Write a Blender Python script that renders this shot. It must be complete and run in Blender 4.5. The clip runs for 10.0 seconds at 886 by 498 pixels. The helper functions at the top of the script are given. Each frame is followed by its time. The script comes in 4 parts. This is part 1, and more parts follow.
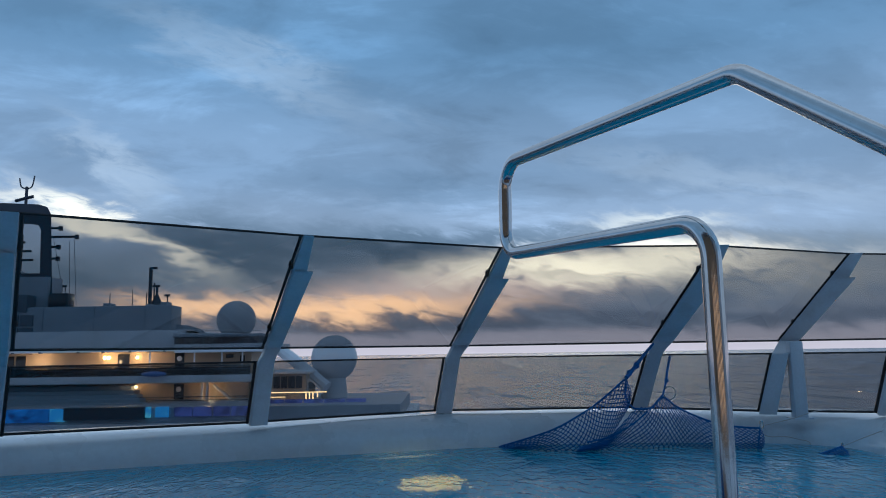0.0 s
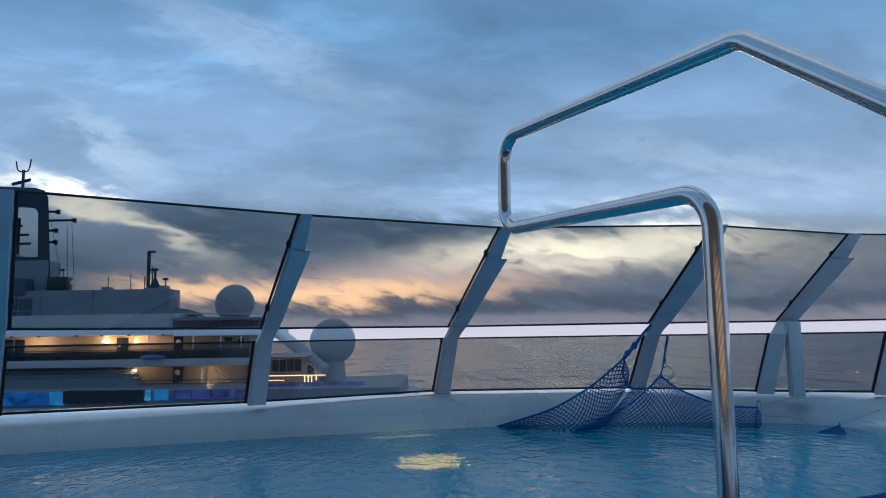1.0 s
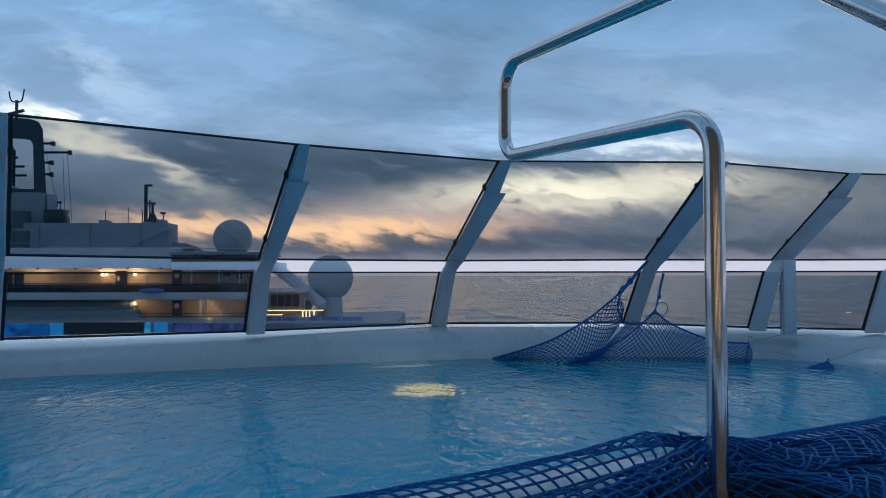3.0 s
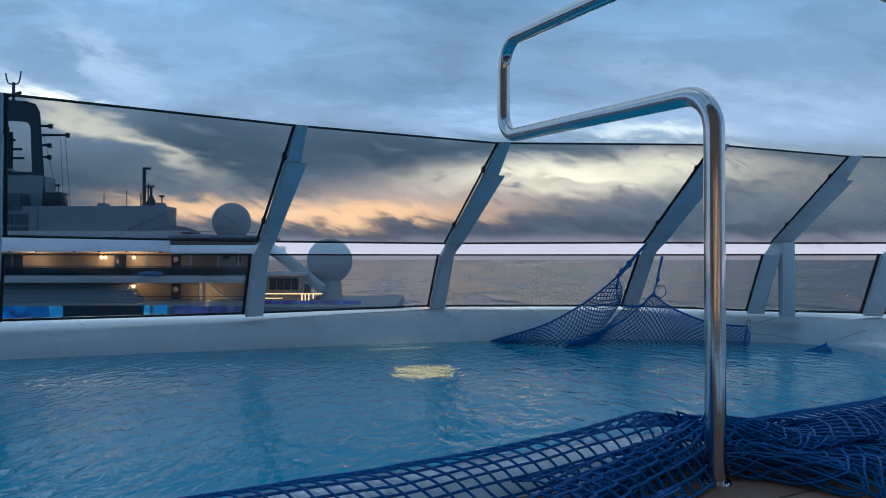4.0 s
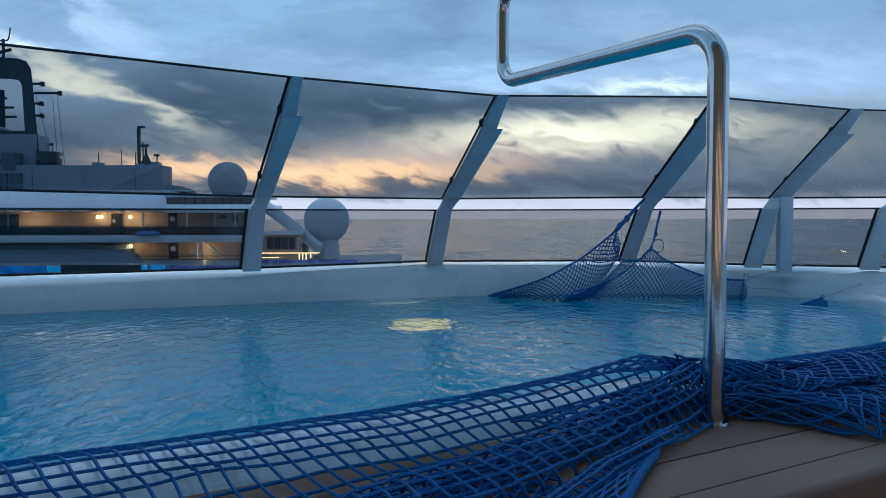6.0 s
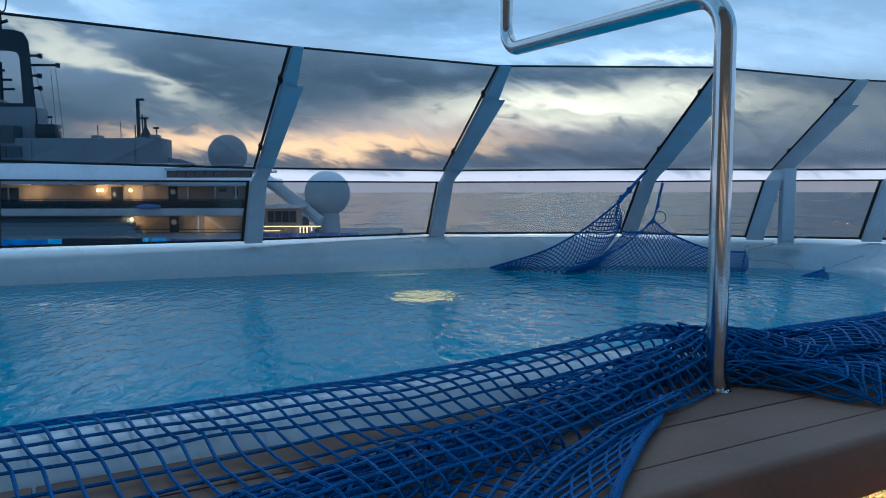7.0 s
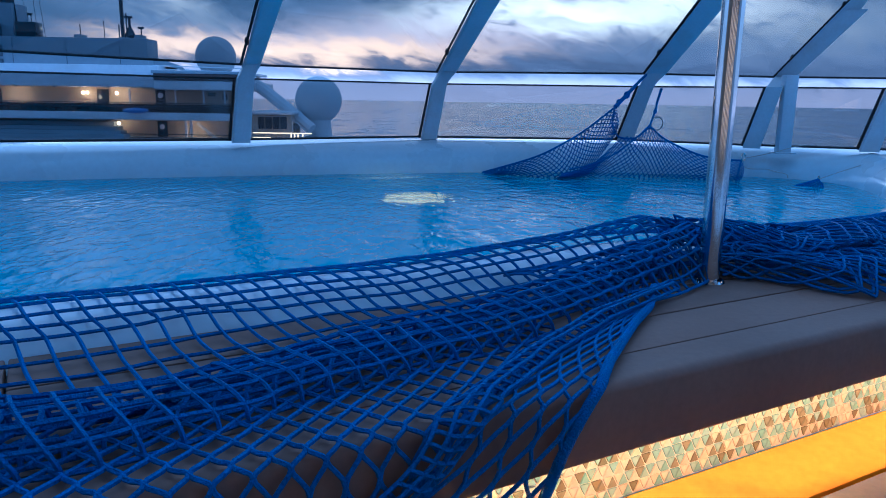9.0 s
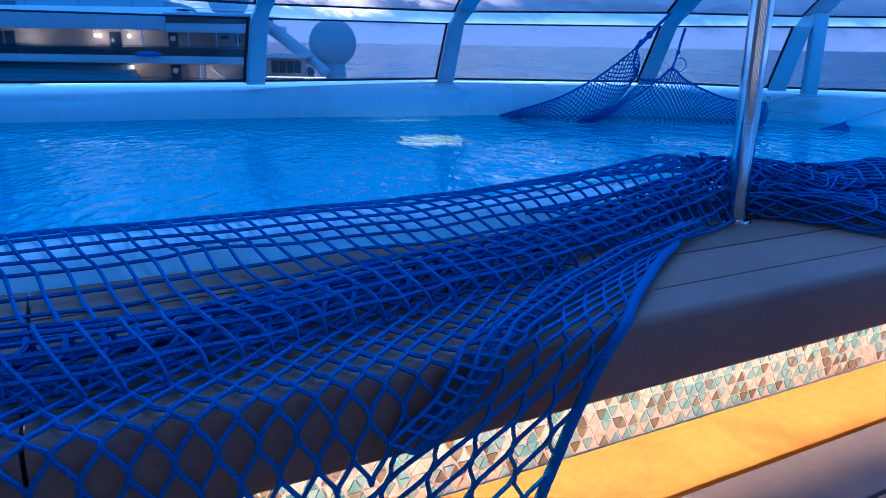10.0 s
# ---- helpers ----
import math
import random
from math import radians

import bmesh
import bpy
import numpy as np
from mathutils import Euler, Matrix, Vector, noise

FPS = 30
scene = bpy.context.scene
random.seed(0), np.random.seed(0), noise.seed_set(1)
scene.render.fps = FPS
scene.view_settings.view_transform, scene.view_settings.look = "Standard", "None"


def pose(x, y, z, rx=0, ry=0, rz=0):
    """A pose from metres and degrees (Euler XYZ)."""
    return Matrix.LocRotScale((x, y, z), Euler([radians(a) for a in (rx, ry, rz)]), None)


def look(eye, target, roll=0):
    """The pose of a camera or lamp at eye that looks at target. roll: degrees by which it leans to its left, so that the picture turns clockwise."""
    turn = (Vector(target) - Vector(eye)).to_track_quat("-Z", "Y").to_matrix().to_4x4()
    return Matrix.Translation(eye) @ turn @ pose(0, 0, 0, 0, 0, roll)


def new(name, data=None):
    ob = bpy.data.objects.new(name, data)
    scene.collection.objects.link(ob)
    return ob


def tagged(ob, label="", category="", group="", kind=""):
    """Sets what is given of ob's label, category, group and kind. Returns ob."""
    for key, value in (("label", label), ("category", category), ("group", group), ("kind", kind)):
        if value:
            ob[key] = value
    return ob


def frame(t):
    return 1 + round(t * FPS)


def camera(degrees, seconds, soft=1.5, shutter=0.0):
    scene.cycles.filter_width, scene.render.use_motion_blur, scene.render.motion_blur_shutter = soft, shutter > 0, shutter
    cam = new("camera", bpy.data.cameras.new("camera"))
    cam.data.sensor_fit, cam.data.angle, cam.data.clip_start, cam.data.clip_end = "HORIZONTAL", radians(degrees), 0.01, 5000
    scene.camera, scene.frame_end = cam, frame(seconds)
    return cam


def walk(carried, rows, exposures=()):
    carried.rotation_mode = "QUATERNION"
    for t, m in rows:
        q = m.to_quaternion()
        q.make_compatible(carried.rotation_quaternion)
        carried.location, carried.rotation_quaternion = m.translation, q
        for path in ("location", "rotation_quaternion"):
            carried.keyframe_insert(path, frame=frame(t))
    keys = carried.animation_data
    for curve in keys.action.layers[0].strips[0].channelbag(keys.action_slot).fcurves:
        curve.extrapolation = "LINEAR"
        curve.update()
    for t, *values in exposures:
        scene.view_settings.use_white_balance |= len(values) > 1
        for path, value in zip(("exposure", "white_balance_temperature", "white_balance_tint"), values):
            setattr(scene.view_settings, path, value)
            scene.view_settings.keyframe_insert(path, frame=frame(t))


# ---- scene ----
cam = camera(62.9, 10.0, soft=1.0)
PATH = [
    (0, (-0.019, -0.019, 0.613), (-0.016, 1.962, 0.892), -0.9),
    (0.5, (-0.012, -0.011, 0.604), (-0.007, 1.971, 0.874), -1.0),
    (1, (-0.019, 0.006, 0.582), (-0.012, 1.992, 0.817), -0.9),
    (1.5, (-0.027, 0.026, 0.571), (-0.013, 2.018, 0.744), -0.9),
    (2, (-0.024, 0.014, 0.557), (-0.007, 2.01, 0.689), -0.6),
    (2.5, (-0.023, 0.009, 0.547), (-0.013, 2.006, 0.643), -0.2),
    (4, (-0.018, 0.023, 0.528), (-0.004, 2.023, 0.549), 0.0),
    (4.5, (-0.018, 0.031, 0.519), (-0.006, 2.031, 0.52), -0.1),
    (5, (-0.021, 0.037, 0.507), (-0.005, 2.036, 0.48), -0.1),
    (5.5, (-0.019, 0.043, 0.495), (0.003, 2.042, 0.439), -0.1),
    (7, (-0.028, 0.043, 0.473), (-0.009, 2.036, 0.309), -0.1),
    (7.5, (-0.031, 0.05, 0.461), (-0.017, 2.041, 0.265), -0.0),
    (8, (-0.037, 0.072, 0.443), (-0.026, 2.057, 0.194), 0.0),
    (8.5, (-0.035, 0.089, 0.429), (-0.011, 2.061, 0.099), 0.5),
    (9, (-0.021, 0.096, 0.407), (0.021, 2.054, 0.0), 0.9),
    (9.5, (-0.025, 0.099, 0.395), (-0.005, 2.043, -0.076), 0.9),
    (10, (-0.033, 0.113, 0.383), (-0.03, 2.036, -0.168), 0.9),
]
EXPO = [(0.0, -0.14, 6250, 4), (1.0, 0.04, 6250, 4), (2.0, 0.0, 6250, 3), (4.5, 0.1, 6050, 0), (7.5, 0.34, 5400, -5), (8.0, 0.38, 5000, -5), (8.5, 0.44, 4700, -1), (9.0, 0.47, 4350, 4), (9.5, 0.50, 4030, 7), (10.0, 0.50, 3500, 9)]
def rows_of(path):
    return [(t, look(e, a, r)) for t, e, a, r in path]


walk(cam, rows_of(PATH), exposures=EXPO)

# ---- world: overcast dusk sky with a bright opening above the horizon ----
world = bpy.data.worlds.new("dusk_sky")
scene.world = world
world.use_nodes = True
WT = world.node_tree
WT.nodes.clear()


def wmath(op, a, b=None, c=None, clamp=False):
    n = WT.nodes.new("ShaderNodeMath")
    n.operation, n.use_clamp = op, clamp
    for i, v in enumerate((a, b, c)):
        if v is None:
            continue
        if isinstance(v, (int, float)):
            n.inputs[i].default_value = v
        else:
            WT.links.new(v, n.inputs[i])
    return n.outputs[0]


def wramp(fac, stops, interp="EASE"):
    n = WT.nodes.new("ShaderNodeValToRGB")
    n.color_ramp.interpolation = interp
    els = n.color_ramp.elements
    while len(els) < len(stops):
        els.new(0.5)
    for el, (p, c) in zip(els, stops):
        el.position = p
        el.color = (*c, 1) if isinstance(c, tuple) else (c, c, c, 1)
    WT.links.new(fac, n.inputs[0])
    return n.outputs[0]


def wmix(fac, a, b, blend="MIX"):
    n = WT.nodes.new("ShaderNodeMix")
    n.data_type, n.blend_type = "RGBA", blend
    for sock, v in ((n.inputs[0], fac), (n.inputs[6], a), (n.inputs[7], b)):
        if isinstance(v, (int, float)):
            sock.default_value = v
        elif isinstance(v, tuple):
            sock.default_value = (*v, 1)
        else:
            WT.links.new(v, sock)
    return n.outputs[2]


def wnoise(vec, scale, detail=5, rough=0.55, distort=0.0):
    n = WT.nodes.new("ShaderNodeTexNoise")
    n.inputs["Scale"].default_value, n.inputs["Detail"].default_value = scale, detail
    n.inputs["Roughness"].default_value, n.inputs["Distortion"].default_value = rough, distort
    WT.links.new(vec, n.inputs["Vector"])
    return n.outputs["Fac"]


wtc = WT.nodes.new("ShaderNodeTexCoord")
wsep = WT.nodes.new("ShaderNodeSeparateXYZ")
WT.links.new(wtc.outputs["Generated"], wsep.inputs[0])
DX, DY, DZ = wsep.outputs
up = wmath("MAXIMUM", DZ, 0.0)
den = wmath("ADD", up, 0.24)
comb = WT.nodes.new("ShaderNodeCombineXYZ")
WT.links.new(wmath("DIVIDE", DX, den), comb.inputs[0])
WT.links.new(wmath("MULTIPLY", wmath("DIVIDE", DY, den), 1.25), comb.inputs[1])
turned = WT.nodes.new("ShaderNodeMapping")
turned.inputs["Rotation"].default_value = (0, 0, radians(-28))
turned.inputs["Scale"].default_value = (0.8, 1.05, 1)
turned.inputs["Location"].default_value = (3.1, 1.7, 0)
WT.links.new(comb.outputs[0], turned.inputs[0])
cloud = wnoise(turned.outputs[0], 1.5, 6, 0.55, 0.3)
wisp = wnoise(turned.outputs[0], 4.2, 6, 0.62, 0.6)
# bearing U and rise V of the sky ahead, with ragged cloud edges
ahead = wramp(DY, [(0.05, 0.0), (0.45, 1.0)])
front = wmath("MAXIMUM", DY, 0.2)
U0, V0 = wmath("DIVIDE", DX, front), wmath("DIVIDE", DZ, front)
flat = WT.nodes.new("ShaderNodeCombineXYZ")
WT.links.new(wmath("MULTIPLY", U0, 3.2), flat.inputs[0])
WT.links.new(wmath("MULTIPLY_ADD", U0, 1.8, wmath("MULTIPLY", V0, 9.0)), flat.inputs[1])
bank = wnoise(flat.outputs[0], 2.0, 6, 0.58, 0.5)
fine = wnoise(flat.outputs[0], 5.5, 6, 0.62, 0.7)
U = wmath("MULTIPLY_ADD", wmath("SUBTRACT", bank, 0.5), 0.22, U0)
V = wmath("ADD", V0, wmath("MULTIPLY_ADD", wmath("SUBTRACT", bank, 0.5), 0.060, wmath("MULTIPLY", wmath("SUBTRACT", fine, 0.5), 0.044)))
grain = wramp(wmath("ADD", wmath("MULTIPLY", fine, 0.6), wmath("MULTIPLY", bank, 0.4)), [(0.36, 0.30), (0.48, 0.90), (0.58, 1.0)])
grad = wramp(up, [(0.0, (0.66, 0.62, 0.74)), (0.020, (0.62, 0.60, 0.74)), (0.034, (0.30, 0.36, 0.50)), (0.10, (0.30, 0.39, 0.53)),
                  (0.16, (0.33, 0.45, 0.66)), (0.25, (0.26, 0.40, 0.63)), (0.40, (0.15, 0.29, 0.50)), (1.0, (0.20, 0.33, 0.52))])
shade = wramp(wmath("ADD", wmath("MULTIPLY", cloud, 0.7), wmath("MULTIPLY", wisp, 0.3)),
              [(0.34, 0.74), (0.45, 0.92), (0.55, 1.12), (0.66, 1.5)])
calm = wramp(up, [(0.0, 0.1), (0.12, 0.5), (0.22, 1.0)])
sky = wmix(1.0, grad, wmix(calm, (1.0, 1.0, 1.0), shade), "MULTIPLY")
SLATE, MAUVE, DEEP = (0.115, 0.190, 0.295), (0.175, 0.225, 0.335), (0.10, 0.205, 0.36)
CREAM, STRAW, PINK, PEACH = (2.9, 2.6, 2.05), (1.7, 1.58, 1.36), (1.6, 1.2, 1.08), (3.1, 1.85, 1.05)
BEIGE_CLOUD, PALE, MILK = (0.78, 0.74, 0.70), (0.58, 0.72, 0.94), (1.0, 1.05, 1.08)
# cloud banks and openings: bearing, rise, half width, half height, slope, cover, colour
HIGH = [(0.20, 0.46, 0.28, 0.060, -0.2, 0.40, DEEP), (-0.27, 0.42, 0.15, 0.030, -0.45, 0.35, PALE), (-0.46, 0.262, 0.07, 0.028, -0.8, 0.55, PALE),
        (-0.02, 0.225, 0.14, 0.025, -0.1, 0.35, DEEP), (0.40, 0.238, 0.18, 0.020, -0.15, 0.32, PALE), (-0.53, 0.203, 0.09, 0.013, -0.3, 0.85, MILK),
        (0.31, 0.177, 0.08, 0.010, 0.03, 0.80, MILK)]
LOW = [(-0.28, 0.148, 0.13, 0.036, -0.3, 0.85, SLATE), (-0.09, 0.146, 0.13, 0.029, -0.08, 0.85, SLATE), (-0.50, 0.095, 0.14, 0.028, -0.2, 0.70, SLATE),
       (-0.44, 0.170, 0.12, 0.017, -0.39, 0.95, STRAW), (0.02, 0.086, 0.24, 0.024, 0.08, 0.90, PINK), (0.45, 0.115, 0.16, 0.035, -0.05, 0.65, BEIGE_CLOUD),
       (0.20, 0.040, 0.75, 0.012, 0.0, 0.85, MAUVE), (-0.31, 0.068, 0.12, 0.015, -0.05, 0.85, PEACH), (-0.11, 0.062, 0.15, 0.013, 0.0, 1.0, PEACH),
       (0.25, 0.119, 0.17, 0.022, 0.02, 0.90, STRAW), (0.10, 0.156, 0.20, 0.011, 0.02, 0.75, SLATE), (0.50, 0.150, 0.14, 0.016, -0.05, 0.5, SLATE), (0.17, 0.114, 0.15, 0.017, 0.03, 1.0, CREAM), (0.16, 0.104, 0.07, 0.004, 0.0, 0.5, BEIGE_CLOUD)]
for u0, v0, su, sv, slope, cover, tone in HIGH + LOW:
    du = wmath("SUBTRACT", U, u0)
    dv = wmath("SUBTRACT", wmath("SUBTRACT", V, v0), wmath("MULTIPLY", du, slope))
    a, b = wmath("MULTIPLY", du, 1 / su), wmath("MULTIPLY", dv, 1 / sv)
    r2 = wmath("ADD", wmath("MULTIPLY", a, a), wmath("MULTIPLY", b, b))
    soft = wmath("POWER", 2.718, wmath("MULTIPLY", wmath("POWER", r2, 1.25), -0.7))
    sky = wmix(wmath("MULTIPLY", wmath("MULTIPLY", soft, cover), wmath("MULTIPLY", grain, ahead), clamp=True), sky, tone)
bg = WT.nodes.new("ShaderNodeBackground")
bg.inputs["Strength"].default_value = 1.0
WT.links.new(sky, bg.inputs[0])
wout = WT.nodes.new("ShaderNodeOutputWorld")
WT.links.new(bg.outputs[0], wout.inputs[0])

# a faint wide glow of the low sun behind the clouds
sun = new("sun", bpy.data.lights.new("sun", "SUN"))
sun.data.energy, sun.data.angle, sun.data.color = 0.3, radians(90), (1.0, 0.85, 0.7)
sun.matrix_world = look((0, 0, 0), (0.05, -1.0, -0.9))

# ---- plan of the near bench: along it (s), across it towards the pool (w) ----
BX, BY = 0.64, 1.72
EX, EY = 0.882, 0.471


def at(s, w, z=0.0):
    return Vector((BX + s * EX - w * EY, BY + s * EY + w * EX, z))


# ---- materials ----
def material(name, color, rough=0.5, metal=0.0, vary=0.25, scale=6.0, bump=0.15, fine_scale=60.0, coat=0.0, emit=None, power=0.0,
             per="none", palette=None, stretch=(1, 1, 1), spec=0.5, dirt=None):
    m = bpy.data.materials.new(name)
    m.use_nodes = True
    nt = m.node_tree
    p = nt.nodes["Principled BSDF"]
    p.inputs["Roughness"].default_value, p.inputs["Metallic"].default_value = rough, metal
    p.inputs["Specular IOR Level"].default_value = spec
    p.inputs["Coat Weight"].default_value = coat
    tc = nt.nodes.new("ShaderNodeTexCoord")
    mp = nt.nodes.new("ShaderNodeMapping")
    mp.inputs["Scale"].default_value = stretch
    nt.links.new(tc.outputs["Object"], mp.inputs[0])
    big, small = nt.nodes.new("ShaderNodeTexNoise"), nt.nodes.new("ShaderNodeTexNoise")
    for n, sc, det in ((big, scale, 4), (small, fine_scale, 6)):
        n.inputs["Scale"].default_value, n.inputs["Detail"].default_value = sc, det
        nt.links.new(mp.outputs[0], n.inputs["Vector"])
    add = nt.nodes.new("ShaderNodeMath")
    add.operation = "ADD"
    nt.links.new(big.outputs["Fac"], add.inputs[0])
    nt.links.new(small.outputs["Fac"], add.inputs[1])
    rng = nt.nodes.new("ShaderNodeMapRange")
    rng.inputs["From Min"].default_value, rng.inputs["From Max"].default_value = 0.6, 1.4
    rng.inputs["To Min"].default_value, rng.inputs["To Max"].default_value = 1 - vary, 1 + vary
    nt.links.new(add.outputs[0], rng.inputs["Value"])
    mul = nt.nodes.new("ShaderNodeMix")
    mul.data_type, mul.blend_type = "RGBA", "MULTIPLY"
    mul.inputs[0].default_value = 1.0
    mul.inputs[6].default_value = (*color, 1)
    nt.links.new(rng.outputs[0], mul.inputs[7])
    if palette:
        pick = nt.nodes.new("ShaderNodeValToRGB")
        pick.color_ramp.interpolation = "CONSTANT"
        els = pick.color_ramp.elements
        while len(els) < len(palette):
            els.new(0.5)
        for i, (el, c) in enumerate(zip(els, palette)):
            el.position, el.color = i / len(palette), (*c, 1)
        if per == "object":
            src = nt.nodes.new("ShaderNodeObjectInfo").outputs["Random"]
        else:
            src = nt.nodes.new("ShaderNodeNewGeometry").outputs["Random Per Island"]
        nt.links.new(src, pick.inputs[0])
        nt.links.new(pick.outputs[0], mul.inputs[6])
    elif per == "object":
        src = nt.nodes.new("ShaderNodeObjectInfo").outputs["Random"]
        r2 = nt.nodes.new("ShaderNodeMapRange")
        r2.inputs["To Min"].default_value, r2.inputs["To Max"].default_value = 0.85, 1.15
        nt.links.new(src, r2.inputs["Value"])
        m2 = nt.nodes.new("ShaderNodeMix")
        m2.data_type, m2.blend_type = "RGBA", "MULTIPLY"
        m2.inputs[0].default_value = 1.0
        m2.inputs[6].default_value = (*color, 1)
        nt.links.new(r2.outputs[0], m2.inputs[7])
        nt.links.new(m2.outputs[2], mul.inputs[6])
    last = mul.outputs[2]
    if dirt:
        stain = nt.nodes.new("ShaderNodeTexNoise")
        stain.inputs["Scale"].default_value, stain.inputs["Detail"].default_value = dirt[1], 5
        nt.links.new(tc.outputs["Object"], stain.inputs["Vector"])
        sr = nt.nodes.new("ShaderNodeMapRange")
        sr.inputs["From Min"].default_value, sr.inputs["From Max"].default_value = 0.52, 0.68
        sr.inputs["To Max"].default_value = dirt[2]
        nt.links.new(stain.outputs["Fac"], sr.inputs["Value"])
        dm = nt.nodes.new("ShaderNodeMix")
        dm.data_type = "RGBA"
        nt.links.new(sr.outputs[0], dm.inputs[0])
        nt.links.new(last, dm.inputs[6])
        dm.inputs[7].default_value = (*dirt[0], 1)
        last = dm.outputs[2]
    nt.links.new(last, p.inputs["Base Color"])
    r3 = nt.nodes.new("ShaderNodeMapRange")
    r3.inputs["To Min"].default_value, r3.inputs["To Max"].default_value = max(0.02, rough * 0.75), min(1, rough * 1.25)
    nt.links.new(big.outputs["Fac"], r3.inputs["Value"])
    nt.links.new(r3.outputs[0], p.inputs["Roughness"])
    if bump:
        b = nt.nodes.new("ShaderNodeBump")
        b.inputs["Strength"].default_value, b.inputs["Distance"].default_value = bump, 0.01
        nt.links.new(small.outputs["Fac"], b.inputs["Height"])
        nt.links.new(b.outputs[0], p.inputs["Normal"])
    if emit:
        p.inputs["Emission Color"].default_value = (*emit, 1)
        p.inputs["Emission Strength"].default_value = power
    return m


def schlick(nt, base, normal=None):
    """Share of mirrored light: little face on, all at a grazing angle."""
    lw = nt.nodes.new("ShaderNodeLayerWeight")
    lw.inputs["Blend"].default_value = 0.5
    if normal:
        nt.links.new(normal, lw.inputs["Normal"])
    pw, ad = nt.nodes.new("ShaderNodeMath"), nt.nodes.new("ShaderNodeMath")
    pw.operation, ad.operation = "POWER", "MULTIPLY_ADD"
    pw.inputs[1].default_value = 5.0
    ad.inputs[1].default_value, ad.inputs[2].default_value = 1 - base, base
    nt.links.new(lw.outputs["Facing"], pw.inputs[0])
    nt.links.new(pw.outputs[0], ad.inputs[0])
    return ad.outputs[0]


def glass_material(name, clear, mirror=1.0):
    m = bpy.data.materials.new(name)
    m.use_nodes = True
    nt = m.node_tree
    nt.nodes.clear()
    t, g = nt.nodes.new("ShaderNodeBsdfTransparent"), nt.nodes.new("ShaderNodeBsdfGlossy")
    t.inputs[0].default_value = (*clear, 1)
    g.inputs["Roughness"].default_value = 0.012
    gloss = schlick(nt, 0.04 * mirror)
    mix, out = nt.nodes.new("ShaderNodeMixShader"), nt.nodes.new("ShaderNodeOutputMaterial")
    nt.links.new(gloss, mix.inputs[0])
    nt.links.new(t.outputs[0], mix.inputs[1])
    nt.links.new(g.outputs[0], mix.inputs[2])
    nt.links.new(mix.outputs[0], out.inputs[0])
    return m


def water_material():
    m = bpy.data.materials.new("pool_water")
    m.use_nodes = True
    nt = m.node_tree
    nt.nodes.clear()
    tc = nt.nodes.new("ShaderNodeTexCoord")
    mp = nt.nodes.new("ShaderNodeMapping")
    mp.inputs["Rotation"].default_value = (0, 0, radians(20))
    mp.inputs["Scale"].default_value = (1.15, 0.62, 1)
    nt.links.new(tc.outputs["Object"], mp.inputs[0])
    a, b = nt.nodes.new("ShaderNodeTexNoise"), nt.nodes.new("ShaderNodeTexNoise")
    a.inputs["Scale"].default_value, a.inputs["Detail"].default_value, a.inputs["Distortion"].default_value = 12.5, 3, 0.6
    b.inputs["Scale"].default_value, b.inputs["Detail"].default_value = 4.2, 2
    for n in (a, b):
        nt.links.new(mp.outputs[0], n.inputs["Vector"])
    s = nt.nodes.new("ShaderNodeMath")
    s.operation = "MULTIPLY_ADD"
    s.inputs[1].default_value = 0.7
    nt.links.new(a.outputs["Fac"], s.inputs[0])
    nt.links.new(b.outputs["Fac"], s.inputs[2])
    bump = nt.nodes.new("ShaderNodeBump")
    bump.inputs["Strength"].default_value, bump.inputs["Distance"].default_value = 1.0, 0.0155
    nt.links.new(s.outputs[0], bump.inputs["Height"])
    full = schlick(nt, 0.05, bump.outputs[0])
    less = nt.nodes.new("ShaderNodeMath")
    less.operation = "MULTIPLY"
    less.inputs[1].default_value = 1.0
    nt.links.new(full, less.inputs[0])
    gloss = less.outputs[0]
    t, g, d = nt.nodes.new("ShaderNodeBsdfRefraction"), nt.nodes.new("ShaderNodeBsdfGlossy"), nt.nodes.new("ShaderNodeBsdfDiffuse")
    t.inputs[0].default_value = (0.75, 0.85, 0.9, 1)
    t.inputs["IOR"].default_value, t.inputs["Roughness"].default_value = 1.33, 0.12
    nt.links.new(bump.outputs[0], t.inputs["Normal"])
    d.inputs[0].default_value = (0.002, 0.45, 0.70, 1)
    g.inputs["Roughness"].default_value = 0.05
    nt.links.new(bump.outputs[0], g.inputs["Normal"])
    body, mix, out = nt.nodes.new("ShaderNodeMixShader"), nt.nodes.new("ShaderNodeMixShader"), nt.nodes.new("ShaderNodeOutputMaterial")
    body.inputs[0].default_value = 0.8
    nt.links.new(t.outputs[0], body.inputs[1])
    nt.links.new(d.outputs[0], body.inputs[2])
    nt.links.new(gloss, mix.inputs[0])
    nt.links.new(body.outputs[0], mix.inputs[1])
    nt.links.new(g.outputs[0], mix.inputs[2])
    nt.links.new(mix.outputs[0], out.inputs[0])
    return m


